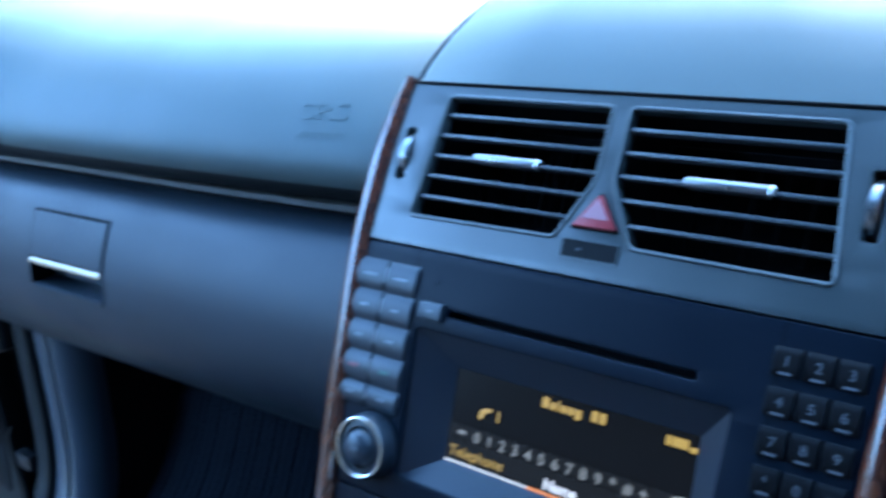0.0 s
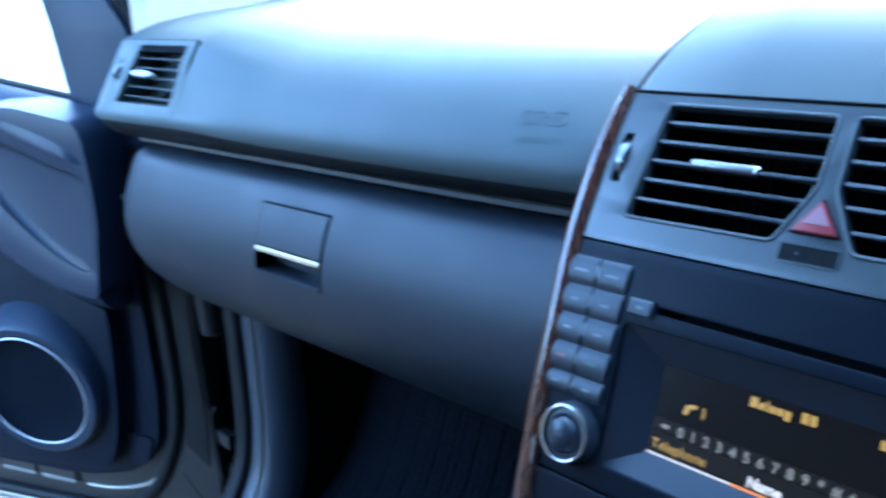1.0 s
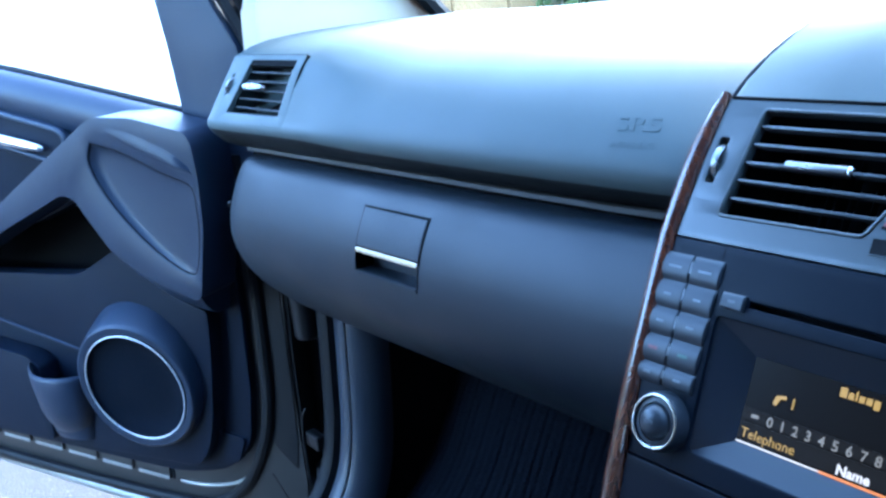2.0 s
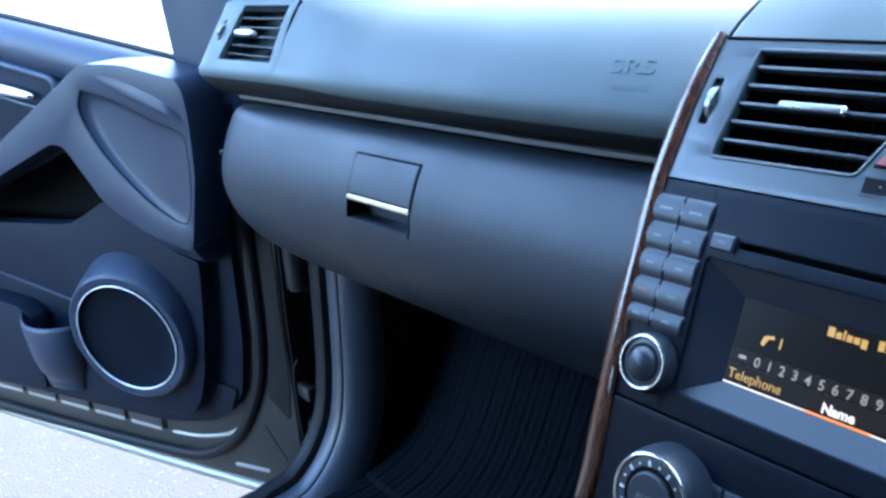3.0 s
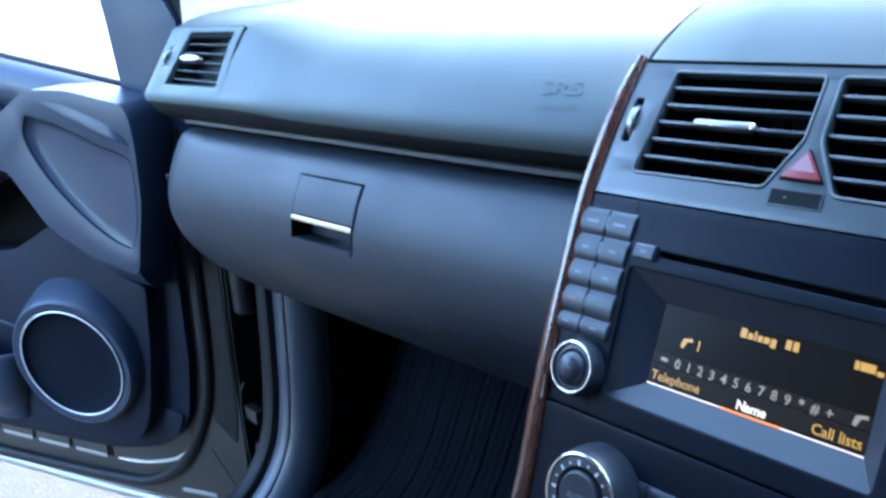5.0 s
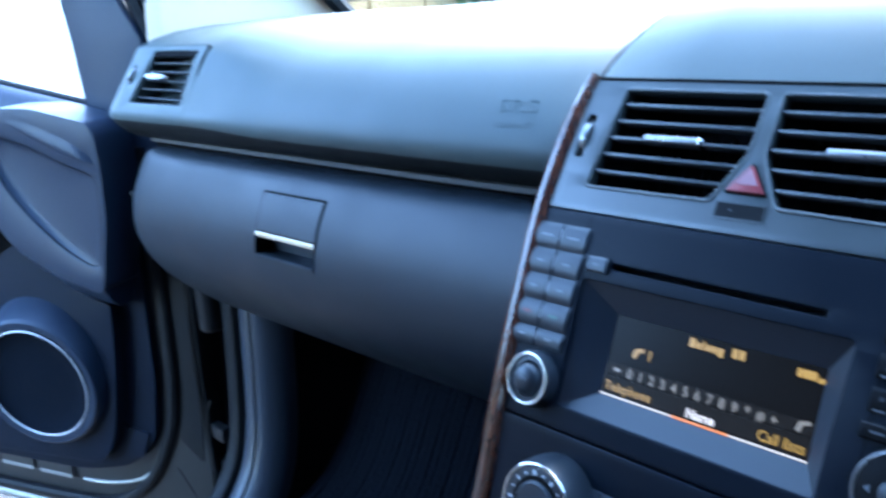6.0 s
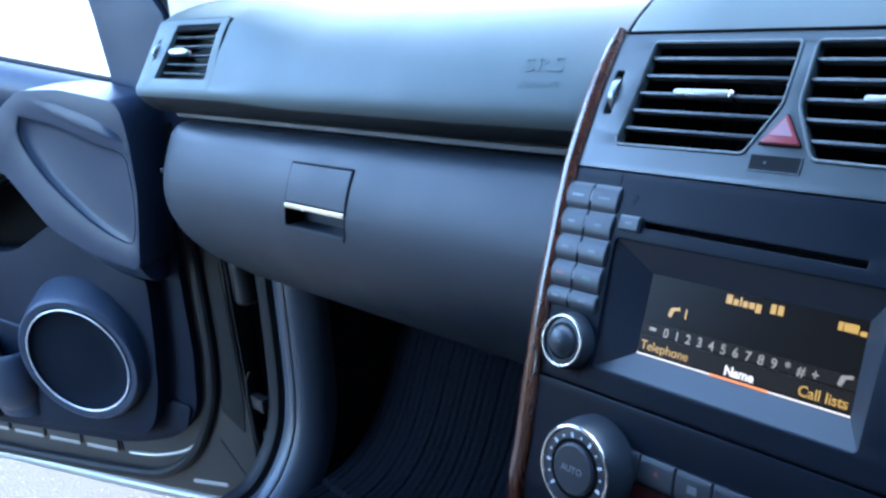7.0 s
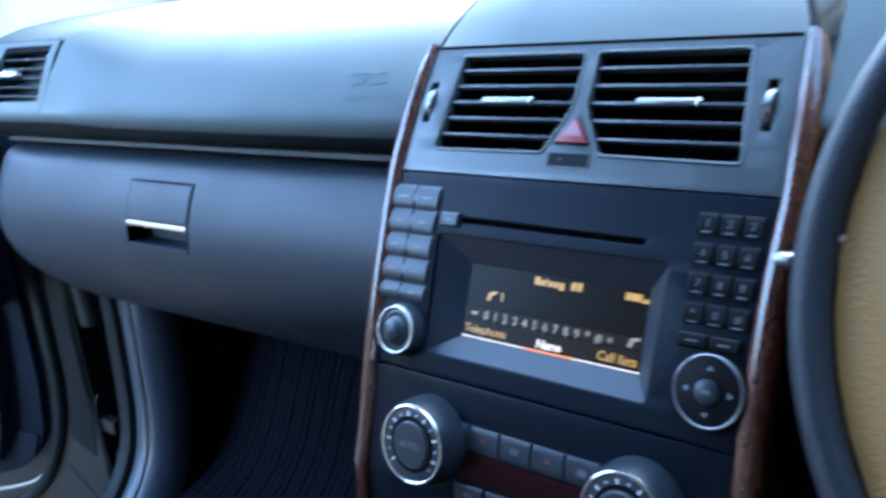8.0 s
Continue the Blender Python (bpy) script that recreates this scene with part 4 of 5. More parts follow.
for x in (XC - 0.0885, XC + 0.0865):
    rpart("panel_joint", loft([[con(x - 0.0003, z, 0.0001), con(x + 0.0003, z, 0.0001), con(x + 0.0003, z, -0.002), con(x - 0.0003, z, -0.002)] for z in np.linspace(0.8393, 0.9482, 12)]), M_BLACK)
# sloping frame round the display
D_H, S0, S1, T0, T1 = -0.0095, -0.0584, 0.0614, 0.8625, 0.9035


def disp(u, v, h=0.0):
    """A place on the display: u across from its edge, v up, both 0 to 1."""
    a, b = con(0, T0, D_H), con(0, T1, D_H)
    n = con_axes((T0 + T1) / 2)[1]
    p = a.lerp(b, v) + n * h
    return Vector((S0 + (S1 - S0) * u, p.y, p.z))


def disp_m(u, v, h=0.0):
    t = (con(0, T1, D_H) - con(0, T0, D_H)).normalized()
    n = Vector((1, 0, 0)).cross(t)
    return Matrix.Translation(disp(u, v, h)) @ Matrix(((1, 0, 0, 0), (0, t.y, n.y, 0), (0, t.z, n.z, 0), (0, 0, 0, 1)))


inn = [disp(0, 1), disp(1, 1), disp(1, 0), disp(0, 0)]
outp = [con(x, z, -0.0012) for x, z in WIN]
for i, nm in enumerate(("frame_top", "frame_side", "frame_bottom", "frame_side")):
    a, b, c, d = outp[i], outp[(i + 1) % 4], inn[(i + 1) % 4], inn[i]
    n = (b - a).cross(c - a).normalized() * 0.0015
    rows = [[a.lerp(d, k), b.lerp(c, k), b.lerp(c, k) + n, a.lerp(d, k) + n] for k in (0, 0.5, 1)]
    rpart(nm, loft(rows), M_BEZEL, "sloping display frame")
screen = rpart("display", box(S1 - S0 + 0.002, 0.0440, 0.002, 0, 1, (0, 0, -0.0012)), M_SCREEN, "lit amber telephone display", m=disp_m(0.5, 0.5))
SW, SH = S1 - S0, (con(0, T1, D_H) - con(0, T0, D_H)).length


def bar(u0, u1, v0, v1, material, h=0.0002, name="display_bar"):
    return part(name, box((u1 - u0) * SW, (v1 - v0) * SH, 0.0002), material, screen, m=disp_m((u0 + u1) / 2, (v0 + v1) / 2, h))


def words(s, u, v, size, material, align="CENTER", bold=0.0):
    return part("display_text", text_bm(s, size, align, 0.00008, bold), material, screen, m=disp_m(u, v, 0.0003))


bar(0.0, 1.0, 0.275, 0.415, M_BAND, 0.0001)
bar(0.0, 1.0, 0.05, 0.255, M_BAND, 0.00008)
# the phone's model name, as plain bars
for u0, u1, v0, v1 in ((0.395, 0.423, 0.850, 0.955), (0.430, 0.452, 0.850, 0.920), (0.459, 0.467, 0.850, 0.955), (0.474, 0.496, 0.850, 0.920), (0.503, 0.527, 0.850, 0.920), (0.534, 0.558, 0.822, 0.920), (0.600, 0.624, 0.850, 0.955), (0.632, 0.656, 0.850, 0.955)):
    bar(u0, u1, v0, v1, M_AMBER)
part("display_icon", prism(round_poly([(-0.0034, -0.0026), (-0.0022, 0.0018), (0.0030, 0.0030), (0.0036, 0.0012), (0.0002, 0.0006), (-0.0014, -0.0032)], 0.0004), 0, 0.0002), M_AMBER, screen, "amber handset symbol", m=disp_m(0.155, 0.605, 0.0003))
bar(0.212, 0.219, 0.55, 0.67, M_AMBER)
bar(0.885, 0.903, 0.845, 0.935, M_AMBER)
bar(0.907, 0.965, 0.845, 0.935, M_AMBER)
bar(0.972, 0.998, 0.835, 0.885, M_AMBER)
for i, ch in enumerate("0123456789*#+"):
    words(ch, 0.135 + i * 0.0585, 0.325, 0.0070, M_DIGIT, "CENTER", 0.00008)
bar(0.045, 0.080, 0.32, 0.36, M_DIGIT)
words("Telephone", 0.015, 0.125, 0.0071, M_AMBER, "LEFT")
words("Name", 0.520, 0.105, 0.0067, M_WHITE, "CENTER", 0.00022)
words("Call lists", 0.985, 0.125, 0.0072, M_AMBER, "RIGHT", 0.00006)
part("display_icon", prism(round_poly([(-0.0034, -0.0026), (-0.0022, 0.0018), (0.0030, 0.0030), (0.0036, 0.0012), (0.0002, 0.0006), (-0.0014, -0.0032)], 0.0004), 0, 0.0002), M_DIGIT, screen, "grey handset symbol", m=disp_m(0.955, 0.36, 0.0003))
bar(0.0, 0.385, 0.004, 0.024, M_WHITE)
bar(0.385, 0.660, 0.0, 0.028, M_ORANGE)
bar(0.660, 1.0, 0.004, 0.024, M_WHITE)

# keys
rnd = random.Random(3)
rows_z = [(0.9346, 0.0156), (0.9210, 0.0156), (0.9075, 0.0156), (0.8938, 0.0152), (0.8815, 0.0108)]
for r, (z, hh) in enumerate(rows_z):
    xl = lerp([(0.8756, -0.1236), (0.9388, -0.1228)], z)
    xr = lerp([(0.8756, -0.0833), (0.9388, -0.0845)], z)
    w = (xr - xl) / 2 - 0.0004
    for c in range(2):
        x = xl + w / 2 + c * (w + 0.0008)
        if r == 3:
            mm = (0.006, 0.0016)
            k = key("radio_key", x, z, w, hh, radio, 0.0010, mm, M_MARKRED if c == 0 else M_MARKGREEN, bulge=0.0013)
        else:
            k = key("radio_key", x, z, w, hh, radio, 0.0010, (0.0085 if r == 0 else 0.0048, 0.0013), M_PRINT, bulge=0.0013)
        k.matrix_parent_inverse = RI
    rpart("key_rib", box(0.0007, hh * 0.45, 0.0012, 0.0002, 1), M_TAB, "thin silver rib between the keys", m=con_m(xl + w + 0.0004, z + 0.0008, 0.0014))
for r in range(4):
    for c in range(3):
        z = 0.9361 - r * 0.0132
        k = key("number_key", 0.0913 + c * 0.0115, z, 0.0107, 0.0108, radio, 0.0012, text="123456789*0#"[r * 3 + c], material=M_KEYDARK, bulge=0.0006)
        k.matrix_parent_inverse = RI
        part("mark", box(0.005, 0.0009, 0.0002), M_MARK, k, m=con_m(0.0913 + c * 0.0115, z - 0.0038, 0.0019))
for c in range(2):
    k = key("radio_key", 0.0929 + c * 0.0165, 0.8845, 0.0155, 0.0072, radio, 0.0022, (0.006, 0.001), material=M_KEYDARK)
    k.matrix_parent_inverse = RI
k = key("eject_key", -0.0726, 0.9246, 0.0135, 0.0086, radio, 0.0026, (0.0042, 0.0016), M_MARK)
k.matrix_parent_inverse = RI
rpart("sensor_dot", lathe([(0, 0), (0.0028, 0), (0.003, 0.0003), (0, 0.0004)], 20), M_FASC, m=con_m(-0.0755, 0.9372))

# volume knob
m = con_m(-0.0965, 0.8602)
kn = rpart("volume_knob", lathe([(0.0, -0.004), (0.0163, -0.004), (0.0163, 0.001), (0.0159, 0.006), (0.0150, 0.0085), (0.0138, 0.0085), (0.0134, 0.006), (0.0, 0.006)], 48), M_KEY, "round volume knob with bright chrome ring", m=m)
part("chrome_ring", ring(0.0141, 0.0009, 56, 10), M_CHROME, kn, "bright chrome ring", m=m @ Matrix.Translation((0, 0, 0.0088)))
part("inner_ring", lathe([(0.0130, 0.006), (0.0130, 0.0078), (0.0104, 0.0082), (0.0100, 0.006)], 48), M_KEY, kn, m=m)
part("dome", lathe([(0.0098, 0.006), (0.0093, 0.0085), (0.0077, 0.0110), (0.0050, 0.0126), (0.0, 0.0132)], 40), M_KEY, kn, "domed push centre", m=m)
part("mark", text_bm("ON", 0.0034, depth=0.0001), M_PRINT, kn, m=m @ Matrix.Translation((0, 0, 0.0132)))
# four-way control
m = con_m(0.1058, 0.8638)
kn = rpart("direction_pad", lathe([(0.0, -0.004), (0.0190, -0.004), (0.0194, 0.001), (0.0185, 0.0042), (0.0160, 0.0050), (0.0, 0.0050)], 48), M_KEYDARK, "round four-way control with chrome ring", m=m)
part("chrome_ring", ring(0.0174, 0.0008, 56, 10), M_TAB, kn, "bright chrome ring", m=m @ Matrix.Translation((0, 0, 0.0046)))
part("centre_button", lathe([(0.0062, 0.004), (0.006, 0.0068), (0.0045, 0.0074), (0.0, 0.0076)], 30), M_KEY, kn, m=m)
part("mark", box(0.0045, 0.0022, 0.0002), M_MARK, kn, m=m @ Matrix.Translation((0, 0, 0.0077)))
for a in range(4):
    part("arrow_mark", prism([(-0.0018, -0.0010), (0.0018, -0.0010), (0, 0.0014)], 0, 0.0002), M_PRINT, kn, m=m @ pose(0, 0, 0, 0, 0, 90 * a) @ Matrix.Translation((0, 0.0112, 0.0051)))

# ---------------------------------------------------------------- climate control
climate = thing("climate_control", "climate control panel with two dials and red display", "climate control", at=(0, -0.06, 0.76))
KI = Matrix.Translation((0, 0.06, -0.76))


def kpart(name, bm, material, label="", m=None, smooth=35):
    ob = part(name, bm, material, climate, label, m, smooth)
    ob.matrix_parent_inverse = KI
    return ob


def dial(x, z):
    m = con_m(x, z)
    d = kpart("dial", lathe([(0.0, -0.003), (0.0268, -0.003), (0.0269, 0.002), (0.0264, 0.008), (0.0254, 0.0145), (0.0242, 0.0178), (0.0226, 0.0186), (0.0, 0.0176)], 64), M_KEY, "round climate dial with chrome rim", m=m)
    part("chrome_ring", ring(0.0230, 0.0012, 64, 10), M_CHROME, d, "thin chrome ring", m=m @ Matrix.Translation((0, 0, 0.0184)))
    part("scale", lathe([(0.0224, 0.0176), (0.0224, 0.0182), (0.0146, 0.0184), (0.0146, 0.0176)], 64), M_BLACK, d, "black scale with pale marks", m=m)
    part("knob", lathe([(0.0140, 0.0176), (0.0139, 0.0192), (0.0130, 0.0202), (0.0, 0.0205)], 48), M_KEY, d, m=m)
    part("mark", text_bm("AUTO", 0.0054, depth=0.0001), M_PRINT, d, m=m @ Matrix.Translation((0, 0, 0.0206)))
    for i in range(14):
        a = radians(-130 + i * 20)
        size = (0.0015, 0.0028) if i % 2 == 0 else (0.0011, 0.0011)
        part("scale_mark", box(size[0], size[1], 0.0002), M_DOT, d, m=m @ pose(0, 0, 0, 0, 0, -math.degrees(a)) @ Matrix.Translation((0, 0.0186, 0.0185)))


dial(-0.0672, 0.8015)
dial(0.0740, 0.8000)
for i in range(5):
    x = -0.0486 + i * 0.0222
    k = key("climate_key", x, 0.8091, 0.0213, 0.0150, climate, 0.0018, (0.0055, 0.0040) if i % 2 == 0 else (0.0001, 0.0001), M_MARK)
    k.matrix_parent_inverse = KI
    if i % 2:
        part("red_mark", prism([(-0.0022, -0.0014), (0.0022, -0.0014), (0, 0.0020)], 0, 0.0002), M_MARKRED, k, m=con_m(x, 0.8096, 0.0020))
kpart("red_display", plate(round_poly([(-0.0537, 0.8006), (0.0451, 0.8006), (0.0428, 0.7830), (-0.0483, 0.7830)], 0.002), [], lambda x, z, h: con(x, z, h + 0.0012), [], 0.002, 0.0004), M_LCD, "dark red climate display")
for i in range(4):
    k = key("climate_key", -0.0366 + i * 0.0235, 0.7756, 0.0215, 0.0120, climate, 0.0018, (0.006, 0.002), M_MARK)
    k.matrix_parent_inverse = KI

# ---------------------------------------------------------------- open passenger door
AZ = radians(-64)
DN = Vector((math.cos(AZ), math.sin(AZ), 0))
DU = Vector((DN.y, -DN.x, 0))
DC = Vector((-1.01, -0.078, 0))
DOOR = Matrix(((DU.x, DN.x, 0, DC.x), (DU.y, DN.y, 0, DC.y), (0, 0, 1, 0), (0, 0, 0, 1)))       # (s, d, z)
FLAT = DOOR @ Matrix(((1, 0, 0, 0), (0, 0, 1, 0), (0, 1, 0, 0), (0, 0, 0, 1)))                     # (s, z, d)
door = thing("passenger_door", "open passenger door with dark plastic trim and round speaker", "door", at=tuple(DC + Vector((0, 0, 0.41))))
PI = Matrix.Translation(-(DC + Vector((0, 0, 0.41))))


def door_part(name, bm, material, label="", m=FLAT, smooth=35):
    ob = part(name, bm, material, door, label, m, smooth)
    ob.matrix_parent_inverse = PI
    return ob


def dplate(outer, holes, d, thick, bevel=0.002, hole_bevel=None):
    return plate(outer, holes, lambda x, z, h: Vector((x, z, d + h)), [], thick, bevel, (), hole_bevel)


BELT = [(-0.30, 0.956), (-0.171, 0.978), (0.109, 1.039), (0.32, 1.078), (0.82, 1.13)]
skin = [(0.84, 0.436), (0.426, 0.411), (0.04, 0.384), (-0.152, 0.374), (-0.250, 0.376), (-0.275, 0.43), (-0.283, 0.60), (-0.286, 0.95)] + [(s, z - 0.015) for s, z in BELT] + [(0.88, 1.10), (0.90, 0.6)]
door_part("outer_skin", prism(round_poly(skin, 0.006, 2), -0.075, -0.050, 0.006), M_PAINT, "olive grey painted outer door skin")
inner = [(0.84, 0.452), (-0.05, 0.421), (-0.20, 0.415), (-0.257, 0.424), (-0.2625, 0.50), (-0.2645, 0.62), (-0.2665, 0.69), (-0.270, 0.75), (-0.2755, 0.94)] + [(s, z - 0.02) for s, z in BELT] + [(0.86, 1.08), (0.87, 0.6)]
door_part("inner_frame", dplate(round_poly(inner, [0.01, 0.03, 0.02, 0.012] + [0.01] * (len(inner) - 4), 4), [[(-0.11, 0.92), (0.40, 0.92), (0.40, 0.71), (-0.11, 0.71)]], -0.012, 0.038, 0.0025), M_PAINT, "painted metal inner door frame")
door_part("panel_seam", tube([(-0.208, 0.506, -0.0121), (-0.242, 0.448, -0.0121)], 0.0009, 6), M_SEALSHADE, "thin dark seam in the door frame")
door_part("lit_frame_pad", dplate(round_poly([(-0.146, 0.4375), (-0.204, 0.4378), (-0.204, 0.4330), (-0.146, 0.4327)], 0.0018), [], -0.0100, 0.003, 0.0009), M_EDGE)
# bright drip edge along the bottom
door_part("edge_flange", tube([(0.84, 0.440, -0.050), (0.426, 0.415, -0.050), (0.04, 0.388, -0.050), (-0.152, 0.378, -0.050), (-0.250, 0.380, -0.050)], 0.0105, 12), M_EDGE, "pale bottom edge flange")
# raised pads in the frame, their lit lower edges painted pale
for i in range(7):
    s0 = -0.02 + i * 0.072
    za, zb = 0.4680 + 0.05 * (s0 + 0.02), 0.4680 + 0.05 * (s0 + 0.078)
    door_part("frame_pressing", dplate(round_poly([(s0 - 0.003, za + 0.0190), (s0 + 0.061, zb + 0.0190), (s0 + 0.061, zb - 0.0010), (s0 - 0.003, za - 0.0010)], 0.003), [], -0.0085, 0.0045, 0.0015), M_PAINT)
    door_part("lit_frame_pad", dplate(round_poly([(s0, za + 0.0026), (s0 + 0.058, zb + 0.0026), (s0 + 0.058, zb - 0.0026), (s0, za - 0.0026)], 0.0015), [], -0.0078, 0.003, 0.0010), M_EDGE, "lit lower edge of a door frame pressing, painted pale")
    door_part("frame_notch", dplate(round_poly([(s0 - 0.0085, za + 0.0150), (s0 - 0.0050, za + 0.0150), (s0 - 0.0050, za - 0.0010), (s0 - 0.0085, za - 0.0010)], 0.001), [], -0.0105, 0.003, 0.0005), M_SEALSHADE)
pad = spline([(-0.040, 0.4665, -0.0105), (-0.090, 0.4685, -0.0105), (-0.140, 0.4800, -0.0105), (-0.168, 0.4950, -0.0105)], 4)
door_part("lit_frame_pad", tube(pad, [0.002] + [0.0027] * (len(pad) - 2) + [0.001], 8), M_EDGE)
door_part("lit_frame_pad", tube([(-0.165, 0.4000, -0.050), (-0.235, 0.3985, -0.050)], 0.003, 8), M_EDGE)
seal_path = spline([(0.84, 0.476), (0.358, 0.451), (0.162, 0.4415), (-0.02, 0.4365), (-0.099, 0.4425), (-0.160, 0.4800), (-0.199, 0.537), (-0.222, 0.600), (-0.232, 0.70), (-0.240, 0.93)], 5)
door_part("door_seal", tube([(s, z, -0.010) for s, z in seal_path], 0.0085, 10, up=(0, 0, 1)), M_SEALSHADE, "black rubber door seal")
# dark plates added over the paint, standing in for shade beside the hinges
door_part("shade_plate", dplate(round_poly([(-0.234, 0.94), (-0.2740, 0.94), (-0.2653, 0.70), (-0.2630, 0.62), (-0.2600, 0.56), (-0.2520, 0.520), (-0.222, 0.55), (-0.229, 0.64)], 0.004), [], -0.0105, 0.004, 0.001), M_SEALSHADE, "dark plate added for shade on the door edge")
door_part("shade_plate", dplate(round_poly([(-0.262, 0.94), (-0.285, 0.94), (-0.284, 0.60), (-0.2775, 0.42), (-0.250, 0.42), (-0.254, 0.62)], 0.003), [], -0.0475, 0.004, 0.001), M_SEALSHADE)
rim = [(-0.2595, 0.45), (-0.2625, 0.50), (-0.2645, 0.62), (-0.2665, 0.69), (-0.270, 0.75), (-0.2755, 0.94)]
door_part("shade_plate", dplate([(s - 0.0045, z) for s, z in rim] + [(s + 0.004, z) for s, z in rim[::-1]], [], -0.0150, 0.0340, 0.001), M_SEALSHADE)
# main lining
pocket = round_poly([(-0.078, 0.827), (-0.030, 0.893), (0.130, 0.836), (0.36, 0.80), (0.36, 0.735), (0.165, 0.745), (0.040, 0.750), (-0.02, 0.775)], 0.012)
lining = [(0.82, 0.512), (-0.060, 0.4885), (-0.145, 0.508), (-0.190, 0.548), (-0.206, 0.629), (-0.213, 0.75), (-0.225, 0.955), (-0.171, 0.975), (0.109, 1.036), (0.32, 1.075), (0.82, 1.125)]
panel = door_part("door_lining", dplate(round_poly(lining, [0.01, 0.05, 0.02, 0.02] + [0.01] * 7, 3), [pocket], 0.0, 0.030, 0.004), M_DOOR, "moulded dark plastic door lining")
# recess back coloured black in place of the overhanging pull's shade
door_part("grab_recess", dplate([(-0.10, 0.91), (0.38, 0.91), (0.38, 0.72), (-0.10, 0.72)], [], -0.046, 0.003, 0), M_BLACK, "pull recess blackened for the shade under the pull")
# rounded rail under the window
rail = [[(s, z - 0.062, -0.004), (s, z - 0.05, 0.010), (s, z - 0.03, 0.016), (s, z - 0.010, 0.012), (s, z + 0.001, 0.0), (s, z + 0.002, -0.028), (s, z - 0.062, -0.03)] for s, z in
        [(s, lerp([(a, b) for a, b in BELT], s)) for s in np.linspace(-0.171, 0.82, 14)]]
door_part("window_rail", loft(rail), M_DOORTOP, "soft rounded window rail", smooth=60)
# the large moulded pull with its dished inlay
pull = [(0.52, 0.79), (0.30, 0.800), (0.200, 0.835), (0.101, 0.885), (-0.070, 0.979), (-0.092, 0.988), (-0.150, 0.986), (-0.228, 0.968), (-0.236, 0.955), (-0.2375, 0.919), (-0.2330, 0.86), (-0.211, 0.775), (-0.203, 0.770),
        (-0.14, 0.790), (-0.080, 0.822), (-0.052, 0.860), (-0.030, 0.890), (-0.010, 0.894), (0.110, 0.846), (0.24, 0.790), (0.52, 0.74)]
leaf = spline([(-0.0790, 0.958), (-0.0700, 0.930), (-0.0980, 0.880), (-0.150, 0.830), (-0.198, 0.803), (-0.214, 0.812), (-0.2245, 0.850), (-0.2275, 0.885), (-0.2235, 0.908), (-0.185, 0.922), (-0.130, 0.945), (-0.0790, 0.958)], 3)[:-1]
pull_ob = door_part("door_pull", dplate(round_poly(pull, 0.012, 4), [leaf], 0.058, 0.060, 0.013, 0.002), M_DOORTOP, "large sculpted door pull", smooth=60)
cx, cz = sum(p[0] for p in leaf) / len(leaf), sum(p[1] for p in leaf) / len(leaf)
def dish(s, k):
    """Depth of the inlay: deepest towards its upper end."""
    tilt = max(0.0, min(1.0, (s + 0.23) / 0.16))
    return 0.0566 - 0.0075 * tilt * min(1.0, (1.01 - k) * 9) - 0.0025 * (1 - k * k)


rows = [[(cx + (s - cx) * k, cz + (z - cz) * k, dish(cx + (s - cx) * k, k)) for s, z in leaf] for k in (1.01, 0.98, 0.94, 0.88, 0.78, 0.6, 0.4, 0.2, 0.08, 0.002)]
ob = part("inlay", loft(rows, caps=False), M_DOORTOP, pull_ob, "dished smooth inlay", FLAT, 80)
ob = part("inlay_joint", tube([(cx + (s - cx) * 0.996, cz + (z - cz) * 0.996, dish(s, 0.996) + 0.0003) for s, z in leaf + leaf[:1]], 0.0008, 6), M_BLACK, pull_ob, "", FLAT)
# crest running down the shoulder of the pull
rows = []
for s, z, k in ((-0.098, 0.974, 0.0), (-0.118, 0.967, 0.5), (-0.145, 0.956, 0.9), (-0.175, 0.944, 1.0), (-0.205, 0.932, 1.0), (-0.229, 0.923, 0.5)):
    rows.append([(s + o * 0.38 * (0.3 + 0.7 * k), z + o * 0.92 * (0.3 + 0.7 * k), 0.0572 + 0.65 * h * k) for o, h in ((-0.011, 0), (-0.007, 0.0016), (-0.002, 0.0042), (0.003, 0.0046), (0.010, 0.0030), (0.018, 0.0012), (0.024, 0.0))])
part("shoulder", loft(rows), M_DOORTOP, pull_ob, "", FLAT, 85)
# underside of the pull, sweeping back to the lower panel
rows = []
for (ps, pz), (qs, qz) in (((-0.209, 0.779), (-0.196, 0.741)), ((-0.175, 0.784), (-0.170, 0.744)), ((-0.140, 0.793), (-0.140, 0.753)), ((-0.110, 0.807), (-0.108, 0.771)), ((-0.080, 0.826), (-0.077, 0.791)), ((-0.054, 0.862), (-0.050, 0.815))):
    mid = [(ps + (qs - ps) * k, pz + (qz - pz) * k, d) for k, d in ((0.12, 0.0555), (0.32, 0.0500), (0.55, 0.0420), (0.78, 0.0330), (1.0, 0.0200))]
    rows.append([(ps, pz + 0.012, 0.052), (ps, pz + 0.004, 0.0562)] + mid + [(qs, qz, 0.0), (ps, pz + 0.012, 0.0)])
part("underside", loft(rows), M_DOORTOP, pull_ob, "", FLAT, 70)
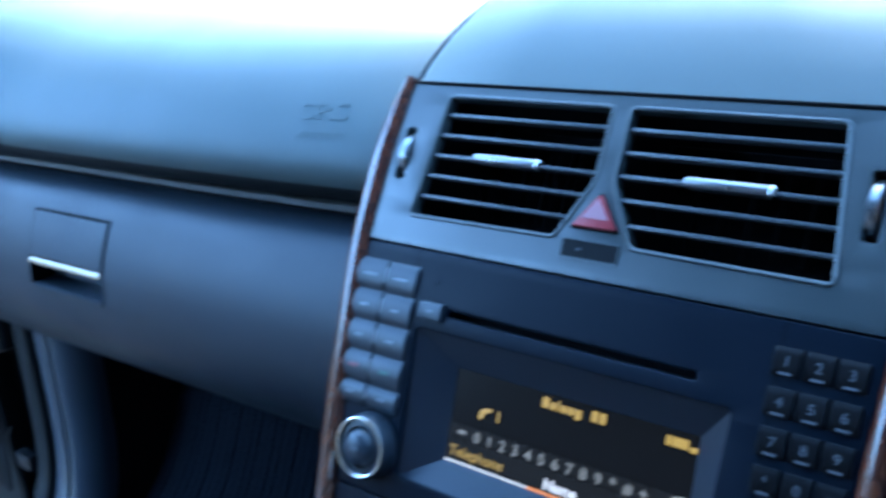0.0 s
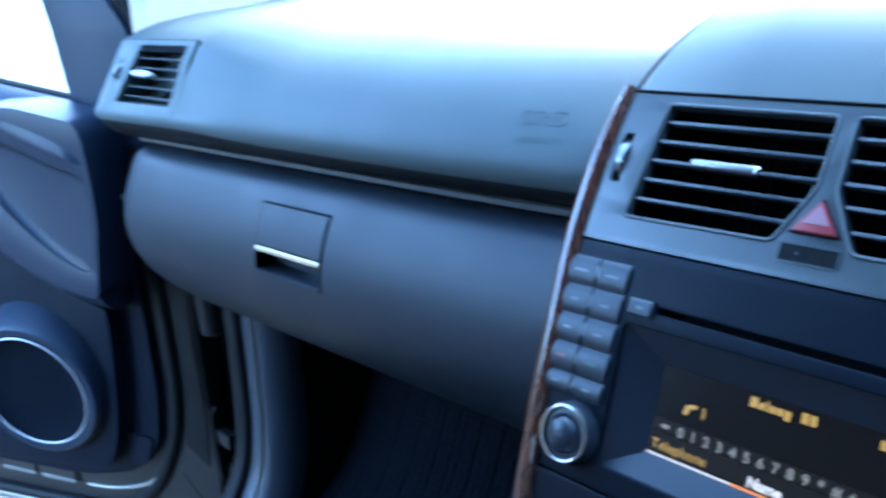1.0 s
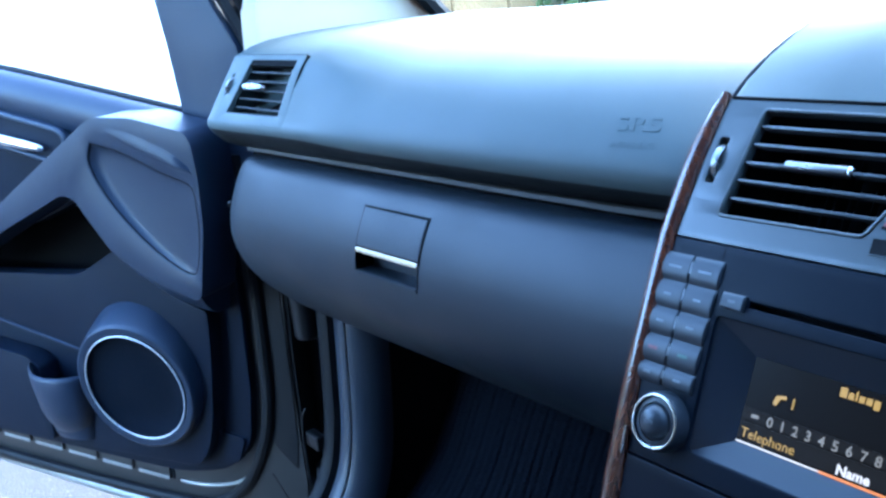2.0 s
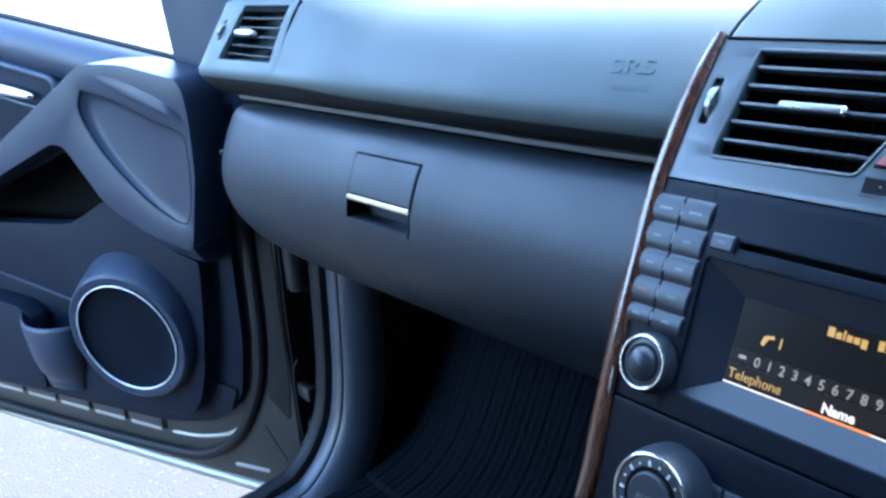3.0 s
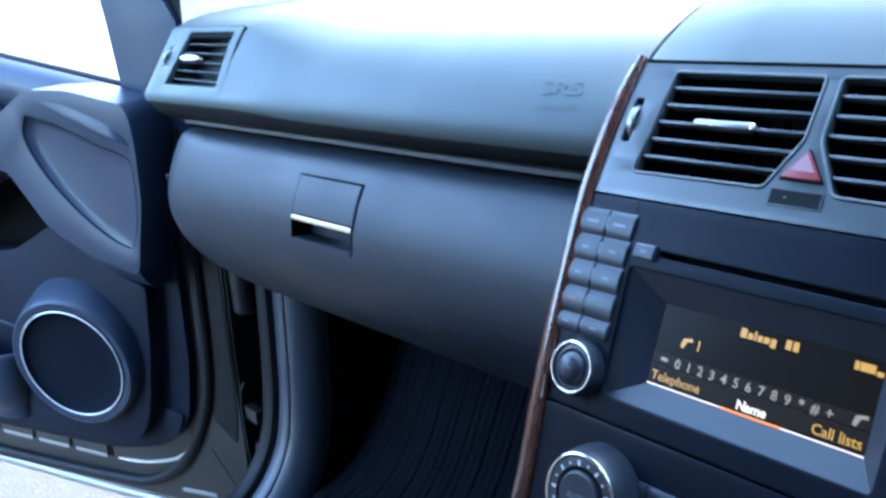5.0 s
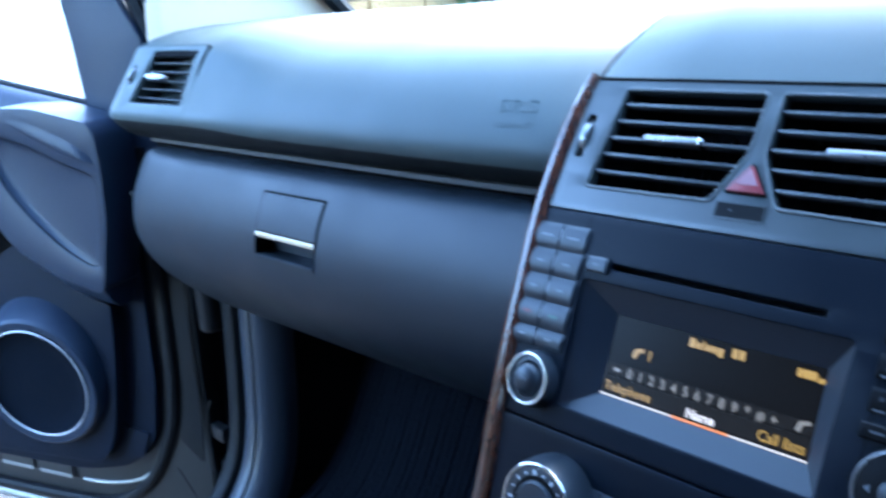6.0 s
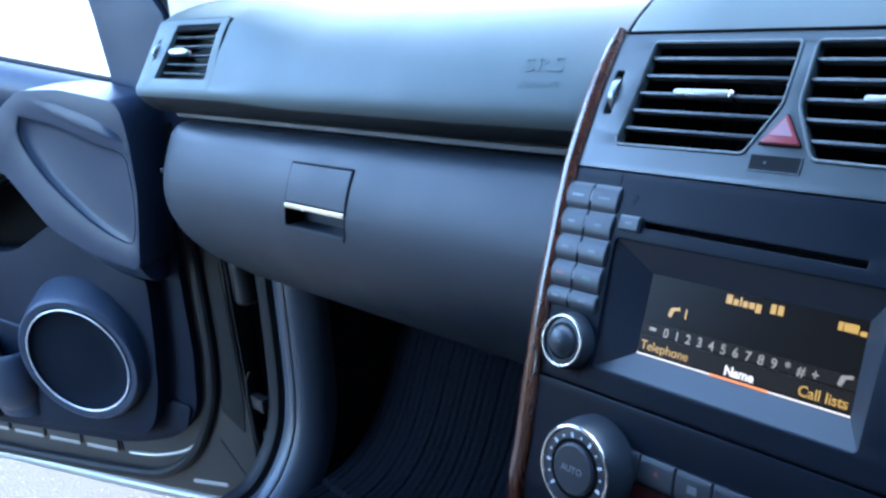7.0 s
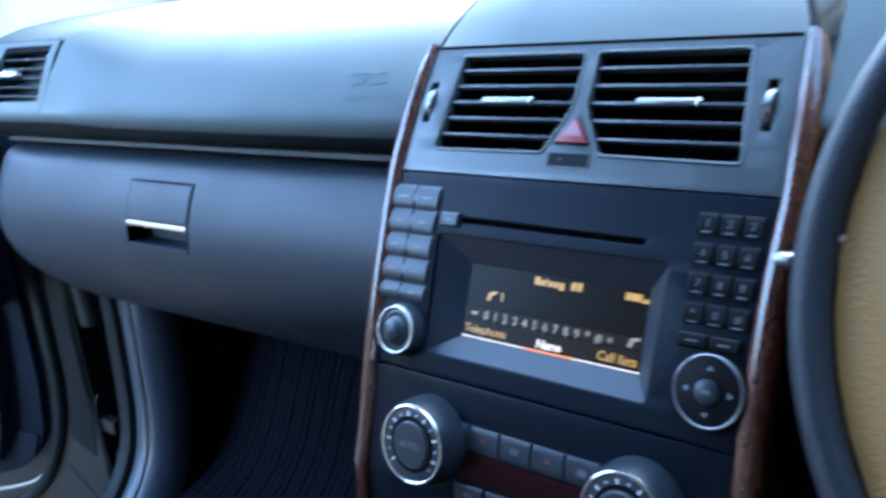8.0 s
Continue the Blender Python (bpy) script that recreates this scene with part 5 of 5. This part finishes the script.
# raised lower panel round the speaker
low = [(0.60, 0.76), (0.40, 0.765), (0.102, 0.774), (0.040, 0.776), (0.006, 0.790), (-0.033, 0.810), (-0.051, 0.813), (-0.079, 0.789), (-0.113, 0.767), (-0.142, 0.751), (-0.178, 0.741), (-0.177, 0.722), (-0.168, 0.658), (-0.153, 0.584), (-0.136, 0.541), (-0.116, 0.520),
       (-0.046, 0.518), (0.07, 0.517), (0.195, 0.518), (0.60, 0.535)]
door_part("lower_panel", dplate(round_poly(low, [0.01, 0.01, 0.01, 0.02, 0.012, 0.012, 0.012, 0.02, 0.02, 0.02, 0.006, 0.006, 0.02, 0.02, 0.02, 0.015] + [0.01] * 4, 3),
                                 [[(0.050, 0.662), (0.103, 0.674), (0.248, 0.704), (0.55, 0.758), (0.55, 0.585), (0.050, 0.575)]], 0.022, 0.024, 0.008, 0.002), M_DOOR, "raised lower panel round the speaker", smooth=60)
# lower edge ledges
door_part("ledge", tube([(-0.110, 0.572, 0.002), (-0.130, 0.569, 0.004), (-0.152, 0.566, 0.003)], 0.004, 8), M_DOOR)
door_part("lower_pad", dplate(round_poly([(-0.105, 0.570), (-0.155, 0.565), (-0.186, 0.560), (-0.170, 0.525), (-0.10, 0.505), (-0.05, 0.503)], 0.008), [], 0.004, 0.010, 0.0025), M_DOOR)
door_part("lining_seam", tube([(0.60, 0.770, 0.0225), (0.248, 0.706, 0.0225), (0.103, 0.676, 0.0225), (0.03, 0.660, 0.0225)], 0.0022, 6), M_DOORTOP)
# speaker
SN = Vector((math.cos(radians(-57)) * 0.995, math.sin(radians(-57)) * 0.995, -0.10)).normalized()
SC = DC + DU * -0.057 + DN * 0.050 + Vector((0, 0, 0.637))
SX = Vector((0, 0, 1)).cross(SN).normalized()
SY = SN.cross(SX)
SPK = Matrix.Translation(SC) @ Matrix(((SX.x, SY.x, SN.x, 0), (SX.y, SY.y, SN.y, 0), (SX.z, SY.z, SN.z, 0), (0, 0, 0, 1)))
bm = lathe([(0.1030, -0.075), (0.0995, -0.05), (0.0950, -0.022), (0.0908, -0.0060), (0.0890, -0.0018), (0.0866, 0.0), (0.0785, -0.0008), (0.0755, -0.004)], 72)
for v in bm.verts:
    if v.co.z < -0.006:
        k = (-0.006 - v.co.z) / 0.07
        v.co.y += 0.014 * k
spk = door_part("speaker_pod", bm, M_DOORTOP, "raised round speaker pod", SPK, 40)
part("trim_ring", ring(0.0752, 0.0009, 72, 10), M_RING, spk, "thin bright chrome ring", SPK)
part("grille", lathe([(0.0745, -0.002), (0.072, -0.005), (0.050, -0.009), (0.025, -0.0085), (0.0, -0.007)], 64), M_GRILLE, spk, "dark cloth speaker grille", SPK, 60)
# cup-shaped bin beside the speaker, and the panel it grows out of
rows = []
for z, full, narrow in ((0.532, 0.30, 0.62), (0.542, 0.52, 0.72), (0.556, 0.70, 0.82), (0.575, 0.86, 0.91), (0.61, 0.97, 0.985), (0.627, 1.0, 1.0), (0.6325, 0.975, 0.99), (0.6340, 0.92, 0.965), (0.6325, 0.865, 0.94), (0.627, 0.84, 0.93), (0.58, 0.74, 0.88), (0.53, 0.45, 0.76)):
    rows.append([(0.112 + 0.006 * (1 - narrow) / 0.3 + 0.054 * narrow * math.cos(a), 0.014 + 0.044 * full * math.sin(a) ** 0.75, z + 0.012 * max(0.0, math.cos(a)) ** 3) for a in np.linspace(0.0, math.pi, 25)])
door_part("map_pocket", loft(rows, close=False, caps=False), M_DOORTOP, "rounded open door bin with smooth rim", DOOR, 70)
door_part("bin_panel", dplate(round_poly([(0.146, 0.636), (0.168, 0.650), (0.200, 0.654), (0.60, 0.70), (0.60, 0.535), (0.150, 0.522)], [0.004, 0.012, 0.02, 0.01, 0.01, 0.01], 3), [], 0.032, 0.03, 0.004), M_DOOR, "raised panel beside the door bin", smooth=60)
# inner handle
hc = (0.094, 0.961)
rot = Matrix.Translation((hc[0], hc[1], 0)) @ pose(0, 0, 0, 0, 0, 13)
oval = round_poly([(-0.085, -0.026), (0.085, -0.026), (0.085, 0.026), (-0.085, 0.026)], 0.024, 6)
hole = round_poly([(-0.077, -0.018), (0.077, -0.018), (0.077, 0.018), (-0.077, 0.018)], 0.017, 6)
bez = door_part("handle_bezel", dplate(oval, [hole], 0.018, 0.014, 0.004), M_DOORTOP, "recessed handle surround", FLAT @ rot)
part("handle_well", dplate(hole, [], 0.0135, 0.001, 0), M_DOOR, bez, "", FLAT @ rot)
bm = lathe([(0, -0.5), (0.3, -0.49), (0.62, -0.42), (0.85, -0.2), (1.0, 0.1), (0.9, 0.38), (0.5, 0.49), (0, 0.5)], 24)
bm.transform(pose(0, 0, 0, 0, 90, 0))
bm.transform(Matrix.Translation((0.008, -0.0085, 0.021)) @ pose(0, 0, 0, 0, 0, -3) @ Matrix.Diagonal((0.112, 0.0085, 0.009, 1)))
part("lever", bm, M_CHROME, bez, "bright chrome release lever", FLAT @ rot, 60)
# window frame
sail = [(-0.205, 0.90), (-0.173, 0.970), (-0.166, 1.06), (-0.155, 1.14), (-0.03, 1.44), (-0.085, 1.44), (-0.215, 1.17), (-0.240, 1.10), (-0.268, 1.05), (-0.275, 0.955), (-0.272, 0.90)]
door_part("sail_panel", dplate(round_poly(sail, 0.004), [], -0.006, 0.03, 0.004), M_DOORTOP, "smooth grey corner trim of the window")
door_part("frame_seal", tube([(-0.288, 0.95, -0.02), (-0.279, 1.05, -0.02), (-0.252, 1.105, -0.02), (-0.226, 1.17, -0.02), (-0.09, 1.45, -0.02)], 0.011, 8), M_SEALSHADE)
door_part("upper_frame", tube([(-0.06, 1.43, -0.02), (0.10, 1.49, -0.02), (0.45, 1.50, -0.02), (0.72, 1.42, -0.02), (0.86, 1.10, -0.02)], 0.02, 8), M_SEALSHADE)
door_part("rail_edge", tube([(s, lerp(BELT, s) + 0.003, -0.016) for s in np.linspace(-0.165, 0.82, 12)], 0.004, 8), M_SEALSHADE, "black wiper seal under the window glass")
gl = door_part("window_glass", dplate([(-0.165, 0.97), (-0.155, 1.14), (-0.05, 1.43), (0.10, 1.48), (0.45, 1.49), (0.70, 1.41), (0.83, 1.12), (0.10, 1.02)], [], -0.024, 0.003, 0), M_GLASS, "clear door window glass")
gl.visible_shadow = False

# ---------------------------------------------------------------- steering wheel
WC = Vector((0.3468, -0.030, 0.935))
WM = Matrix.Translation(WC) @ pose(0, 0, 0, 64, 0, 0)
wheel = thing("steering_wheel", "dark leather steering wheel on the driver side", "steering wheel", at=tuple(WC))
WI = Matrix.Translation(-WC)


def wpart(name, bm, material, label="", m=WM, smooth=60):
    ob = part(name, bm, material, wheel, label, m, smooth)
    ob.matrix_parent_inverse = WI
    return ob


wpart("rim", ring(0.1960, 0.0088, 80, 14), M_LEATHER, "grey grained leather rim")
# tan disc added to fill the inside of the rim
wpart("inner_disc", lathe([(0.0, 0.0), (0.06, -0.002), (0.10, -0.002), (0.150, 0.0), (0.1865, -0.003), (0.184, -0.018), (0.0, -0.05)], 48), M_TAN, "wide tan disc inside the wheel rim")
for a in (0, 270):
    wpart("spoke", tube([(0.10, 0, -0.02), (0.14, 0, -0.014), (0.182, 0, -0.002)], [0.02, 0.014, 0.009], 10, 0.5), M_LEATHER, "", WM @ pose(0, 0, 0, 0, 0, a))
wpart("column", tube([(0, 0, -0.04), (0, 0, -0.22)], [0.05, 0.06], 16), M_DOOR)
st = wpart("column_stalk", tube([(0.28, 0.075, 0.948), (0.18, 0.015, 0.936), (0.1392, -0.0225, 0.9295)], [0.008, 0.006, 0.0042], 10), M_KEY, "dark column stalk with silver tip", Matrix())
part("tip", lathe([(0, 0.0045), (0.0028, 0.004), (0.0040, 0.0018), (0.0040, -0.004), (0, -0.004)], 16), M_TAB, st, "", Matrix.Translation((0.1357, -0.0258, 0.9290)) @ pose(0, 0, 0, 0, -90, 0))

# ---------------------------------------------------------------- stone blocks of the wall outside
rnd = random.Random(8)
meshes = []
for i in range(5):
    bm = box(0.06, 0.50 + 0.04 * i, 0.245, 0.012, 1)
    for v in bm.verts:
        v.co += Vector((rnd.uniform(-0.006, 0.006), rnd.uniform(-0.003, 0.003), rnd.uniform(-0.003, 0.003)))
    meshes.append((finish("stone_block", bm, M_STONE, 30), 0.50 + 0.04 * i))
for r in range(7):
    y = 2.3 + rnd.uniform(0, 0.2)
    z = 0.13 + r * 0.26
    while y < 4.2:
        me, w = rnd.choice(meshes)
        ob = new("stone_block", me)
        ob.parent = wall
        ob.location = (WALL_X + rnd.uniform(-0.006, 0.004), y + w / 2, z)
        y += w + 0.014
